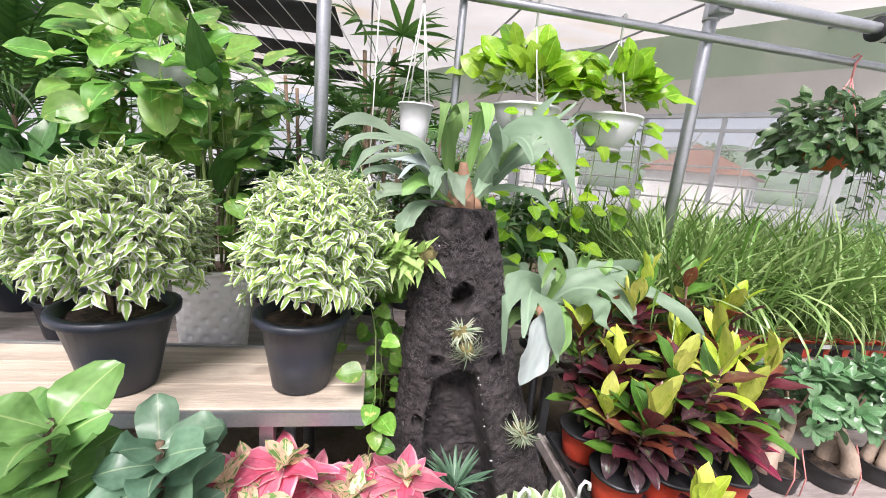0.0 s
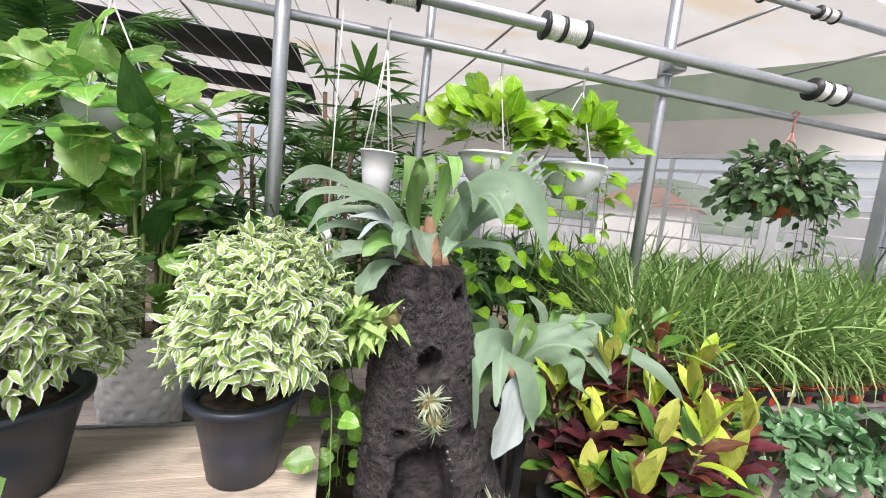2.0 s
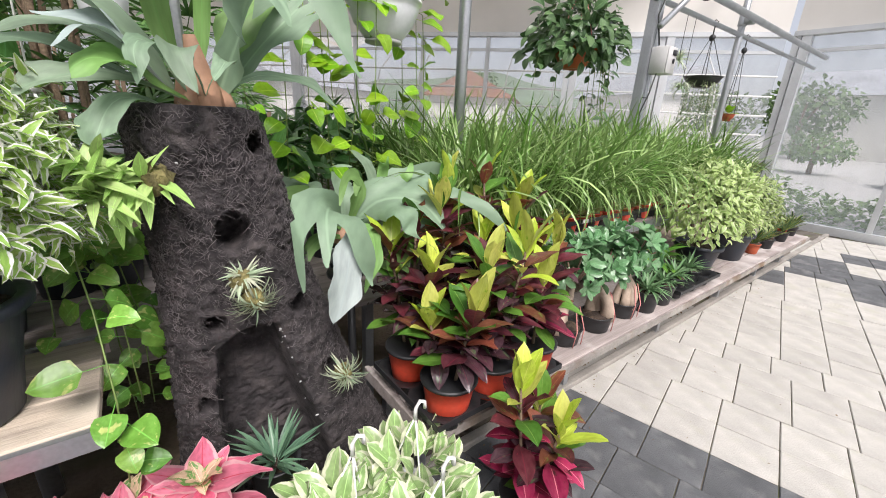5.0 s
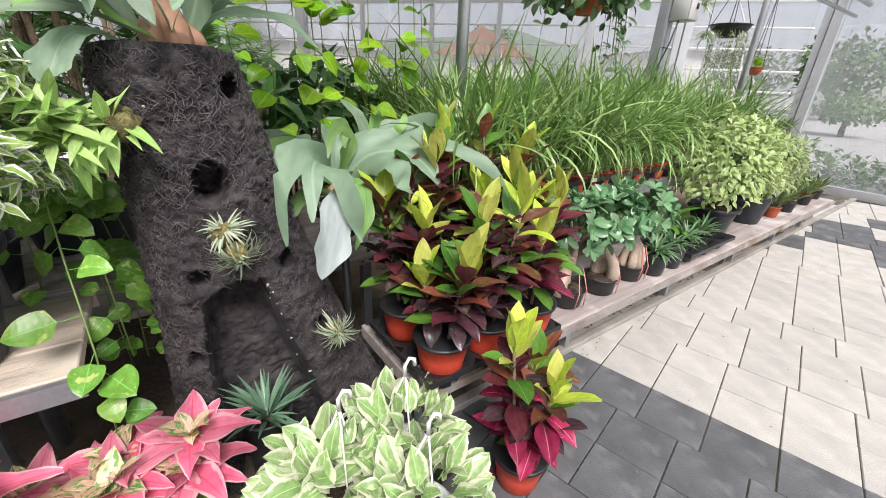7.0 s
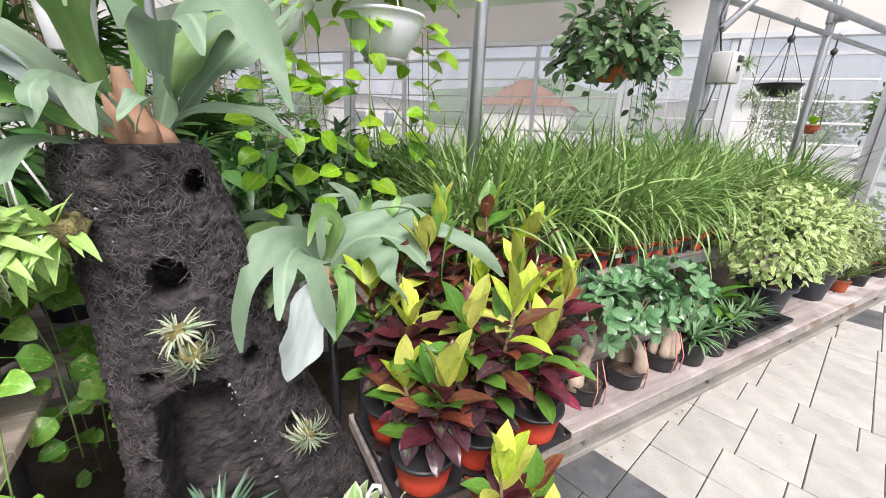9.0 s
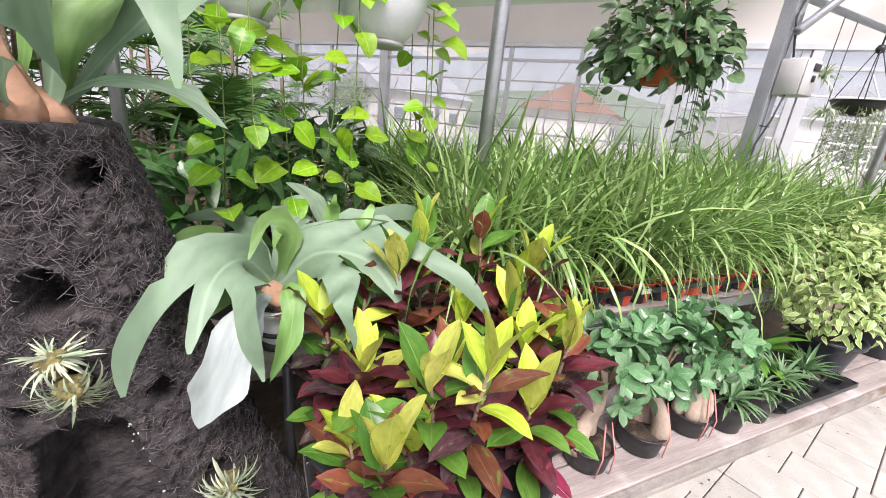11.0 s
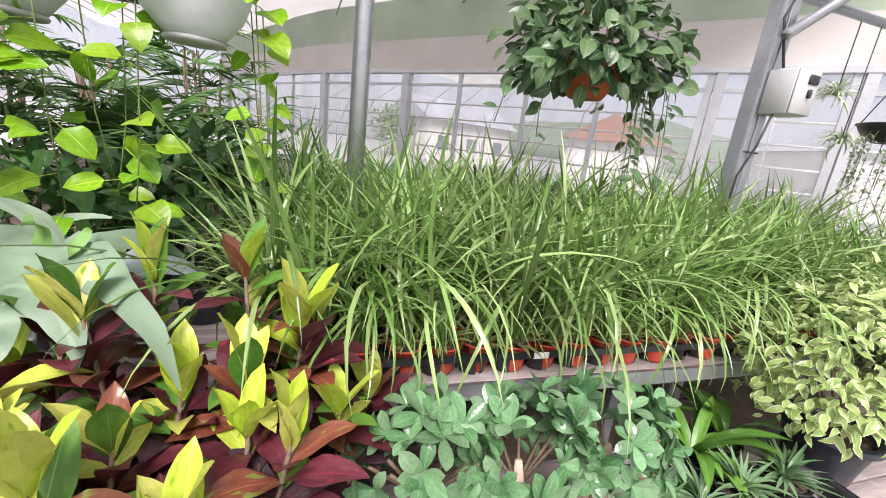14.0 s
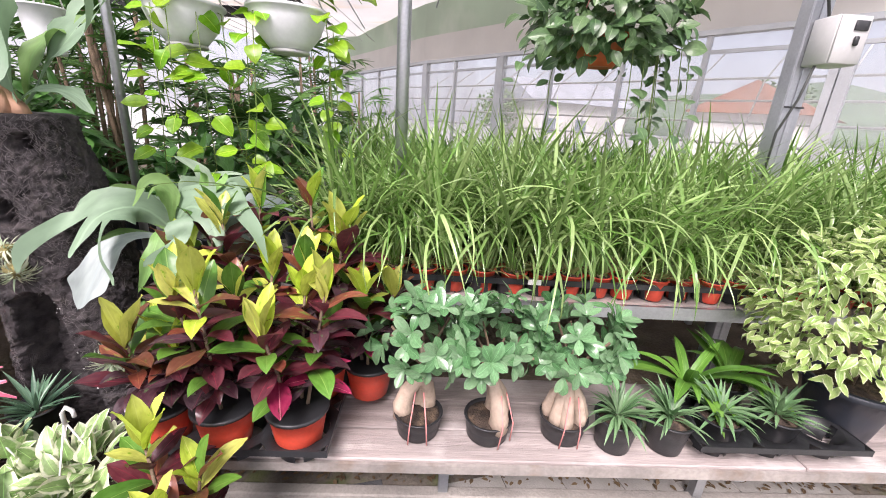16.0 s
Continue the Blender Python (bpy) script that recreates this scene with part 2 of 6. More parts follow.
L_CYEL = leafy("croton_yellow_leaf", (0.46, 0.64, 0.07), (0.72, 0.72, 0.2), blotch=(0.3, 0.5, 0.04), blotch_at=0.62, vein=(0.6, 0.66, 0.18))
L_CRED = leafy("croton_red_leaf", (0.085, 0.02, 0.032), (0.16, 0.036, 0.05), blotch=(0.36, 0.06, 0.09), blotch_at=0.64, vein=(0.22, 0.04, 0.06), rough=0.3)
L_CDARK = leafy("croton_dark_leaf", (0.06, 0.035, 0.045), (0.1, 0.04, 0.055), blotch=(0.1, 0.13, 0.07), blotch_at=0.6, vein=(0.14, 0.045, 0.06), rough=0.26)
L_CGRN = leafy("croton_green_leaf", (0.07, 0.19, 0.03), (0.16, 0.34, 0.06), vein=(0.2, 0.34, 0.09))
L_CBRZ = leafy("croton_bronze_leaf", (0.24, 0.065, 0.045), (0.19, 0.08, 0.05), blotch=(0.2, 0.25, 0.06), blotch_at=0.6, vein=(0.32, 0.14, 0.07), rough=0.3)
L_CPINK = leafy("croton_pink_leaf", (0.5, 0.06, 0.14), (0.3, 0.03, 0.08), blotch=(0.1, 0.03, 0.03), blotch_at=0.6, vein=(0.8, 0.3, 0.35))
L_FICUS = leafy("ficus_ginseng_leaf", (0.1, 0.25, 0.1), (0.25, 0.41, 0.23), rough=0.24)
L_GRASS = leafy("lilyturf_blade", (0.11, 0.25, 0.045), (0.36, 0.5, 0.2), rough=0.2, vein=(0.3, 0.42, 0.18), vary=0.28, glow=0.26)
L_YELLOW = leafy("yellowed_blade", (0.4, 0.36, 0.1), (0.5, 0.45, 0.16), rough=0.5)
L_HOYA = leafy("grey_green_trailing_leaf", (0.04, 0.105, 0.035), (0.14, 0.24, 0.1), rough=0.35, vein=(0.22, 0.32, 0.16))
L_FIDDLE = leafy("fiddle_leaf", (0.12, 0.3, 0.08), (0.22, 0.42, 0.13), vein=(0.36, 0.5, 0.2), rough=0.3)
L_BLUEG = leafy("bluish_green_leaf", (0.1, 0.2, 0.13), (0.17, 0.3, 0.19), vein=(0.25, 0.35, 0.22), rough=0.35)
L_PINK = leafy("pink_bract", (0.8, 0.16, 0.27), (0.86, 0.3, 0.4), edge=(0.86, 0.46, 0.5), edge_at=0.75, vein=(0.65, 0.1, 0.15), rough=0.5)
L_CREAMP = leafy("cream_green_bract", (0.75, 0.5, 0.36), (0.8, 0.62, 0.42), blotch=(0.18, 0.36, 0.1), blotch_at=0.5, rough=0.5)
L_VPOTH = leafy("white_edged_pothos_leaf", (0.3, 0.47, 0.18), (0.42, 0.58, 0.27), edge=(0.76, 0.8, 0.58), edge_at=0.6, blotch=(0.6, 0.68, 0.42), blotch_at=0.62)
L_TILL = leafy("air_plant_leaf", (0.34, 0.46, 0.3), (0.66, 0.68, 0.52), rough=0.7)
L_SUCC = leafy("succulent_leaf", (0.12, 0.25, 0.11), (0.24, 0.38, 0.2), rough=0.4)
L_TREE = leafy("outdoor_leaf", (0.09, 0.17, 0.05), (0.16, 0.26, 0.09), rough=0.6)

L_OLIVE = leafy("olive_short_blade", (0.26, 0.32, 0.1), (0.42, 0.42, 0.2), rough=0.5)
L_SPIDER = leafy("striped_blade", (0.12, 0.25, 0.06), (0.2, 0.33, 0.09), edge=(0.7, 0.68, 0.42), edge_at=0.5, rough=0.45)

L_LITTER = leafy("dry_leaf_scrap", (0.14, 0.09, 0.05), (0.26, 0.18, 0.1), rough=0.8)
L_CGRN2 = leafy("light_green_leaf", (0.32, 0.54, 0.14), (0.5, 0.68, 0.26), rough=0.45)
L_SNAKE = leafy("snake_plant_leaf", (0.06, 0.13, 0.05), (0.1, 0.2, 0.07), edge=(0.4, 0.42, 0.12), edge_at=0.75, rough=0.45)
L_ZZ = leafy("glossy_dark_leaf", (0.03, 0.1, 0.025), (0.06, 0.16, 0.04), rough=0.3)

# ---- mesh helpers ----


def part(name, bm, mat, parent=None, label="", m=None, smooth=True):
    me = bpy.data.meshes.new(name)
    bm.normal_update()
    bm.to_mesh(me)
    bm.free()
    for p in me.polygons:
        p.use_smooth = smooth
    me.materials.append(mat)
    ob = new(name, me)
    if parent:
        ob.parent = parent
    if m is not None:
        ob.matrix_basis = m
    if label:
        ob["label"] = label
    return ob


def place(name, me, parent, m):
    ob = new(name, me)
    ob.parent, ob.matrix_basis = parent, m
    return ob


def thing(name, x, y, z, label, category, group="", rz=0, kind=""):
    ob = new(name)
    ob.empty_display_size = 0.05
    ob.matrix_basis = pose(x, y, z, 0, 0, rz)
    return tagged(ob, label, category, group, kind)


def box(bm, x0, y0, z0, x1, y1, z1, bevel=0.0):
    c = Matrix.Translation(((x0 + x1) / 2, (y0 + y1) / 2, (z0 + z1) / 2)) @ Matrix.Diagonal((x1 - x0, y1 - y0, z1 - z0, 1))
    r = bmesh.ops.create_cube(bm, size=1, matrix=c)
    if bevel:
        es = {e for v in r["verts"] for e in v.link_edges}
        bmesh.ops.bevel(bm, geom=list(es), offset=bevel, segments=1, affect="EDGES")
    return bm


def boxm(*a, **k):
    return box(bmesh.new(), *a, **k)


def tube(bm, pts, r, seg=8, caps=True, taper=None):
    """A round bar along points."""
    pts = [Vector(p) for p in pts]
    rings = []
    for i, p in enumerate(pts):
        d = (pts[min(i + 1, len(pts) - 1)] - pts[max(i - 1, 0)]).normalized()
        u = d.cross(Vector((0.31, 0.52, 0.79))).normalized()
        w = d.cross(u)
        rr = r * (1 if taper is None else 1 + (taper - 1) * i / max(1, len(pts) - 1))
        rings.append([bm.verts.new(p + (u * math.cos(a) + w * math.sin(a)) * rr) for a in (2 * math.pi * k / seg for k in range(seg))])
    for a, b in zip(rings, rings[1:]):
        for k in range(seg):
            bm.faces.new((a[k], a[(k + 1) % seg], b[(k + 1) % seg], b[k]))
    if caps:
        bm.faces.new(rings[0][::-1])
        bm.faces.new(rings[-1])
    return bm


def tubem(pts, r, seg=8, **k):
    return tube(bmesh.new(), pts, r, seg, **k)


def lathe(profile, seg=28, bm=None):
    """A turned body from (radius, height) pairs."""
    bm = bm or bmesh.new()
    rings = [[bm.verts.new((r * math.cos(2 * math.pi * k / seg), r * math.sin(2 * math.pi * k / seg), z)) for k in range(seg)] for r, z in profile]
    for a, b in zip(rings, rings[1:]):
        for k in range(seg):
            bm.faces.new((a[k], a[(k + 1) % seg], b[(k + 1) % seg], b[k]))
    bm.faces.new(rings[0][::-1])
    bm.faces.new(rings[-1])
    return bm


def shell(r0, r1, h, lip=0.012, wall=0.006, seg=28):
    """An open pot with a rolled rim, its inside reaching down to the soil."""
    return lathe([(r0 * 0.9, 0), (r0, 0.006), (r0 + (r1 - r0) * 0.5, h * 0.5), (r1, h - lip * 1.6), (r1 + lip, h - lip * 1.3), (r1 + lip * 1.1, h - 0.002),
                  (r1 + lip * 0.6, h), (r1 - wall, h - 0.002), (r1 - wall * 1.5, h * 0.8)], seg)


def soil(r, seg=20):
    bm = lathe([(r, 0), (r * 0.97, 0.006), (r * 0.6, 0.013), (r * 0.2, 0.014)], seg)
    for v in bm.verts:
        v.co.z += (noise.noise(v.co * 60) + 0.3) * 0.008
    return bm


def ellip(v):
    return 0.06 + 0.94 * math.sin(math.pi * v ** 1.05) ** 0.85 if 0 < v < 1 else (0.06 if v <= 0 else 0.0)


def obov(v):
    return max(0.05, math.sin(math.pi * v ** 1.5)) ** 0.55 if v < 1 else 0.12


def oval(v):
    return math.sin(math.pi * min(1, v ** 0.85)) ** 0.8


def heart(v):
    return max(0.0, math.sin(math.pi * min(1, v ** 0.62))) ** 0.6


def lance(v):
    return min(1.0, (v / 0.3) ** 0.7) * (1 - max(0, (v - 0.3) / 0.7) ** 1.6)


def strap(v):
    return min(1.0, 0.5 + v * 2) * (1 - max(0, (v - 0.55) / 0.45) ** 2)


def leaf_data(name, mat, w=0.4, prof=oval, droop=0.4, fold=0.2, nl=7, nw=4, wave=0.0, stalk=0.0, twist=0.0, seed=0):
    """One leaf of unit length along +y, upper side to +z, with its own u and v."""
    rnd = random.Random(seed)
    ph = rnd.uniform(0, 6)
    verts, faces, uvs = [], [], []
    y = z = 0.0
    for i in range(nl + 1):
        v = i / nl
        a = droop * (v - 0.25)
        if i:
            y += math.cos(a) / nl
            z -= math.sin(a) / nl
        half = max(prof(v), 0.015) * w / 2
        for k in range(nw + 1):
            u = k / nw * 2 - 1
            tw = twist * v
            x, up = u * half, abs(u) * half * fold + math.sin(v * 9 + ph + u * 1.3) * wave * abs(u)
            verts.append((x * math.cos(tw) - up * math.sin(tw), y + stalk, z + up * math.cos(tw) + x * math.sin(tw)))
            uvs.append((k / nw, v))
    for i in range(nl):
        for k in range(nw):
            p = i * (nw + 1) + k
            faces.append((p, p + 1, p + nw + 2, p + nw + 1))
    if stalk:
        n = len(verts)
        s = 0.012
        for yy in (0.0, stalk + 0.06):
            for xx, zz in ((-s, 0), (s, 0), (0, -s * 1.6)):
                verts.append((xx, yy, zz - (0.05 if yy == 0 else 0.0)))
                uvs.append((0.5, 0.5))
        for k in range(3):
            faces.append((n + k, n + (k + 1) % 3, n + 3 + (k + 1) % 3, n + 3 + k))
    return mesh_of(name, verts, faces, uvs, mat)


def mesh_of(name, verts, faces, uvs, mat):
    me = bpy.data.meshes.new(name)
    me.from_pydata(verts, [], faces)
    lay = me.uv_layers.new(name="UVMap")
    idx = np.empty(len(me.loops), dtype=np.int32)
    me.loops.foreach_get("vertex_index", idx)
    lay.data.foreach_set("uv", np.asarray(uvs, dtype=np.float32)[idx].ravel())
    me.polygons.foreach_set("use_smooth", np.ones(len(me.polygons), dtype=bool))
    if mat:
        me.materials.append(mat)
    me.update()
    return me


def frond(parent, mat, pts, width, fingers=1, spread=0.5, split=0.6, face=(0, -0.6, 0.8), neck=0.18, seed=0, cup=0.5):
    width *= 0.92 if fingers > 1 else 0.78
    split = 0.52 if fingers > 1 else 0.6
    """A staghorn frond swept along a few guide points: narrow neck, broad blade, strap-like lobes."""
    rnd = random.Random(seed)
    pts = [Vector(p) for p in pts]
    pts = [pts[0] * 2 - pts[1], *pts, pts[-1] * 2 - pts[-2]]
    spans = len(pts) - 3

    def at(v):
        f = min(max(v, 0), 0.9999) * spans
        i = int(f)
        f -= i
        a, b, c, d = pts[i:i + 4]
        p = 0.5 * ((2 * b) + (c - a) * f + (2 * a - 5 * b + 4 * c - d) * f * f + (3 * b - a - 3 * c + d) * f ** 3)
        t = 0.5 * ((c - a) + 2 * (2 * a - 5 * b + 4 * c - d) * f + 3 * (3 * b - a - 3 * c + d) * f * f)
        return p, t.normalized()

    per = 4
    cols = fingers * per
    verts, faces, uvs = [], [], []
    ph = rnd.uniform(0, 6)
    up = Vector(face).normalized()

    def put(x, v):
        p, t = at(v)
        s = t.cross(up)
        s = s.normalized() if s.length > 0.05 else Vector((1, 0, 0))
        n = s.cross(t)
        lift = cup * (x * x) / max(width, 0.01) + math.sin(v * 11 + ph + x * 18) * 0.22 * abs(x) * 1.5 + math.sin(v * 6 + ph) * 0.012
        verts.append(tuple(p + s * x + n * lift))
        uvs.append((0.5 + max(-0.5, min(0.5, x / width)), v))
        return len(verts) - 1

    prev, ns, nf = None, 9, 9
    lens = [rnd.uniform(0.45, 1.0) for _ in range(fingers)]
    for i in range(ns + 1):
        s = i / ns
        half = width / 2 * (neck + (1 - neck) * min(1, 1.25 * s) ** 1.3 * (1 if fingers > 1 else 1 - 0.15 * max(0, s - 0.7) / 0.3)) * (1 + 0.15 * math.sin(s * 13 + ph))
        row = [put((k / cols * 2 - 1) * half, s * split) for k in range(cols + 1)]
        if prev:
            for k in range(cols):
                faces.append((prev[k], prev[k + 1], row[k + 1], row[k]))
        prev = row
    for f in range(fingers):
        last = prev[f * per:f * per + per + 1]
        c0 = ((f + 0.5) / fingers * 2 - 1) * width / 2
        for i in range(1, nf + 1):
            s = i / nf
            v = split + (1 - split) * s * lens[f]
            hw = width / 2 / fingers * (1.0 if fingers > 1 else 0.85) * (1 - 0.16 * min(1, s * 4) * (fingers > 1) - 0.4 * s - (0.38 if fingers > 1 else 0.7) * s ** 3) * (1 + 0.15 * math.sin(13 + ph) * (1 - s)) * (1 + 0.12 * math.sin(s * 8 + f * 2 + ph)) + 0.0015
            cx = c0 * (1 + (0.3 + spread * 1.2) * s) + math.sin(ph + f * 2 + s * 2.5) * 0.015 * s
            row = [put(cx + (k / per * 2 - 1) * hw, v) for k in range(per + 1)]
            for k in range(per):
                faces.append((last[k], last[k + 1], row[k + 1], row[k]))
            last = row
    me = mesh_of("frond", verts, faces, uvs, mat)
    return place("frond", me, parent, Matrix.Identity(4))


def aim(base, way, up=(0, 0, 1), size=1.0, wide=1.0):
    """The pose of a leaf that grows from base along way, its upper side towards up."""
    y = Vector(way).normalized()
    u = Vector(up)
    x = y.cross(u)
    if x.length < 1e-3:
        x = y.cross(Vector((0.3, 0.9, 0.1)))
    x.normalize()
    z = x.cross(y)
    m = Matrix((x * size * wide, y * size, z * size)).transposed().to_4x4()
    m.translation = base
    return m


def joined(name, meshes, poses, parent=None, m=None, label="", kind=""):
    """Many small leaves as one mesh."""
    data = []
    for me in meshes:
        co = np.empty(len(me.vertices) * 3, dtype=np.float32)
        me.vertices.foreach_get("co", co)
        uv = np.empty(len(me.loops) * 2, dtype=np.float32)
        me.uv_layers[0].data.foreach_get("uv", uv)
        li = np.empty(len(me.loops), dtype=np.int32)
        me.loops.foreach_get("vertex_index", li)
        vuv = np.zeros((len(me.vertices), 2), dtype=np.float32)
        vuv[li] = uv.reshape(-1, 2)
        data.append((co.reshape(-1, 3), vuv, [tuple(p.vertices) for p in me.polygons]))
    vs, us, fs, n, mi = [], [], [], 0, []
    mats = []
    for me in meshes:
        if me.materials[0] not in mats:
            mats.append(me.materials[0])
    for k, mat in poses:
        co, vuv, faces = data[k]
        a = np.array(mat, dtype=np.float32)
        vs.append(co @ a[:3, :3].T + a[:3, 3])
        us.append(vuv)
        fs += [tuple(i + n for i in f) for f in faces]
        mi += [mats.index(meshes[k].materials[0])] * len(faces)
        n += len(co)
    me = mesh_of(name, np.concatenate(vs).tolist(), fs, np.concatenate(us), None)
    for q in mats:
        me.materials.append(q)
    me.polygons.foreach_set("material_index", np.asarray(mi, dtype=np.int32))
    ob = new(name, me)
    if parent:
        ob.parent = parent
    if m is not None:
        ob.matrix_basis = m
    if label or kind:
        tagged(ob, label, "", "", kind)
    return ob


def sphere_way(rnd, low=-1.0, high=1.0):
    z = rnd.uniform(low, high)
    a = rnd.uniform(0, 2 * math.pi)
    r = math.sqrt(max(0, 1 - z * z))
    return Vector((r * math.cos(a), r * math.sin(a), z))


# ---- setting ----
P0, P1, P2 = Vector((8.75, 2.6, 0)), Vector((1.6, 12.2, 0)), Vector((-2.0, 18.5, 0))
EAVE = 2.92
WALL_POSTS, WALL_THICK = (4.8, 6.1, 7.58, 10.6), (1.75, 3.25, 9.03, 11.9)
REEL2_Z, REEL2_X = 3.8, (3.4, 4.3, 6.9)


def wall_box(bm, a, b, z0, z1, thick, s0=None, s1=None, shift=0.0):
    """A box along the line a-b between s0 and s1 metres."""
    d = (b - a)
    length = d.length
    s0, s1 = (0.0 if s0 is None else s0), (length if s1 is None else s1)
    ang = math.degrees(math.atan2(d.y, d.x))
    m = pose(a.x, a.y, 0, 0, 0, ang)
    before = set(bm.verts)
    box(bm, s0, -thick / 2 + shift, z0, s1, thick / 2 + shift, z1)
    for v in bm.verts:
        if v not in before:
            v.co = m @ v.co
    return bm


ground = part("ground", boxm(-300, -300, -0.6, 300, 300, -0.09), plain("pale_yard_ground", (0.4, 0.4, 0.385), 0.9, 0, 0.15, 0.05, 3.0, 0.1))
tagged(ground, "pale concrete yard round the greenhouse", "ground", kind="structure")
soil_bed = part("soil_bed", box(boxm(-6, 1.3, -0.09, 0.86, 20, 0.0), 0.86, 1.75, -0.09, 9.0, 20, 0.0), DIRT)
for v in soil_bed.data.vertices:
    if v.co.z > -0.01:
        v.co.z = -0.004
tagged(soil_bed, "bare damp earth under the benches", "ground", kind="structure")
floor = part("floor", box(boxm(-6, -4.0, -0.09, 9.0, 1.3, -0.006), 0.86, 1.3, -0.09, 9.0, 1.75, -0.006), JOINT)
tagged(floor, "block paving of pale and dark pavers with sandy joints", "floor", kind="structure")

# closed sides behind and left of the walk
for nm, a in (("wall_south", (-6.1, -4.1, 0, 9.1, -4.08, 4.4)), ("wall_west", (-6.1, -4.0, 0, -6.08, 20, 4.4))):
    film = part(nm, boxm(*a), CLEAR)
    film.visible_shadow = False
    tagged(film, "clear film wall of the greenhouse", "wall", kind="structure")


def window_wall(nm, a, b, posts, thick_posts, rails):
    holder = thing(nm, 0, 0, 0, "milky film window wall with aluminium posts", "window", kind="structure")
    length = (b - a).length
    part("pane", wall_box(bmesh.new(), a, b, 0.12, EAVE, 0.006), PANE, holder, smooth=False).visible_shadow = False
    part("window_sill", wall_box(bmesh.new(), a, b, -0.05, 0.12, 0.12), ALU, holder, smooth=False)
    for s in posts:
        part("window_post", wall_box(bmesh.new(), a, b, 0.12, EAVE, 0.07, s - 0.035, s + 0.035), ALU, holder, smooth=False)
    for s in thick_posts:
        part("window_post", wall_box(bmesh.new(), a, b, 0.12, EAVE, 0.14, s - 0.13, s - 0.01), ALU, holder, smooth=False)
        part("window_post", wall_box(bmesh.new(), a, b, 0.12, EAVE, 0.09, s + 0.01, s + 0.1), ALU, holder, smooth=False)
    for z in rails:
        part("glazing_rail", wall_box(bmesh.new(), a, b, z - 0.025, z + 0.025, 0.05), ALU, holder, smooth=False)
    part("head_rail", wall_box(bmesh.new(), a, b, EAVE, EAVE + 0.07, 0.16), ALU, holder, smooth=False)
    part("valance", wall_box(bmesh.new(), a, b, EAVE + 0.07, 3.6, 0.02), VALANCE, holder, smooth=False)
    part("roof_film", wall_box(bmesh.new(), a, b, 3.6, 4.4, 0.02), GREENF, holder, smooth=False)
    return holder


window_wall("window_1", P0, P1, WALL_POSTS, WALL_THICK, (EAVE - 0.22,))
window_wall("window_2", P1, P2, (1.6, 3.2, 4.8), (6.6,), (EAVE - 0.22,))
window_wall("window_3", Vector((8.75, -4.0, 0)), P0 - Vector((0, 0.1, 0)), (1.7, 3.3, 4.9), (6.4,), (EAVE - 0.22,))

# sagging cloth canopy, left off out of view over the aisle for light
bm = bmesh.new()
NX, NY = 46, 60
grid = []
for j in range(NY + 1):
    row = []
    for i in range(NX + 1):
        x, y = -6.2 + 15.4 * i / NX, 3.6 + 17.2 * j / NY
        rise = 0.5 * math.sin(math.pi * min(1, max(0, (9 - x) / 9)))
        sag = 0.1 * abs(math.sin(y * 1.05)) + 0.06 * noise.noise(Vector((x * 0.7, y * 0.7, 3)))
        row.append(bm.verts.new((x, y, 4.35 + rise - sag)))
    grid.append(row)
for a, b in zip(grid, grid[1:]):
    for i in range(NX):
        bm.faces.new((a[i], a[i + 1], b[i + 1], b[i]))
ceiling = part("ceiling", bm, CANOPY)
tagged(ceiling, "sagging white cloth canopy with green stains", "ceiling", kind="structure")

# unseen clear film, added overhead so sun and sky brighten the plants
bm = bmesh.new()
box(bm, -6.2, -4.2, 4.36, 9.2, 3.6, 4.37)
unseen_roof = part("roof_film", bm, CLEAR, smooth=False)
unseen_roof.visible_shadow = False
tagged(unseen_roof, "unseen clear film added over the aisle to let daylight in", "roof", kind="structure")
for x in (-4, -1.5, 1, 3.5, 6, 8.5):
    tagged(part("roof_bar", tubem([(x, -4.1, 4.3), (x, 3.6, 4.3)], 0.022, 8), STEEL), "grey steel roof bar", "roof bar", kind="structure")

# slim roof rods under the canopy
for x0, x1, y1 in ((-2.4, -2.7, 16), (-0.15, -0.5, 15), (2.25, 1.85, 11.6), (4.55, 4.1, 8.8), (6.7, 6.5, 5.6)):
    tagged(part("roof_rod", tubem([(x0, 3.6, 4.2), (x1, y1, 4.2)], 0.02, 6), STEEL), "slim grey steel roof rod", "roof rod", kind="structure")

# dark shade net rolled in the next bay, with its white wires
bm = bmesh.new()
for k in range(3):
    box(bm, -6.0, 5.2 + k * 2.2, 3.25 + k * 0.1, -0.6, 6.3 + k * 2.2, 3.27 + k * 0.1)
tagged(part("shade_net", bm, NET), "dark grey shade net drawn back under the roof", "shade net", kind="structure")
rnd = random.Random(5)
for k in range(16):
    x0 = -4.6 + k * 0.28
    tagged(part("roof_wire", tubem([(x0, 2.6, 3.3 + 0.05 * rnd.random()), (x0 + 0.9, 10.0, 3.05)], 0.006, 5), CORD), "thin white roof wire", "roof wire", "roof wires", kind="structure")

# ---- posts and pipes ----


def post(x, y, r, top, clamp=True):
    o = thing("post", x, y, 0, "galvanised round steel post on the ground", "post", "steel posts", kind="structure")
    part("shaft", tubem([(0, 0, -0.02), (0, 0, top)], r, 14), STEEL, o)
    if clamp:
        part("clamp", lathe([(r * 1.25, 2.48), (r * 1.3, 2.485), (r * 1.3, 2.58), (r * 1.25, 2.585)], 14), STEEL, o)
        part("bracket", boxm(-0.045, -0.1, 2.49, 0.045, -0.02, 2.575, bevel=0.006), STEEL, o)
    return o


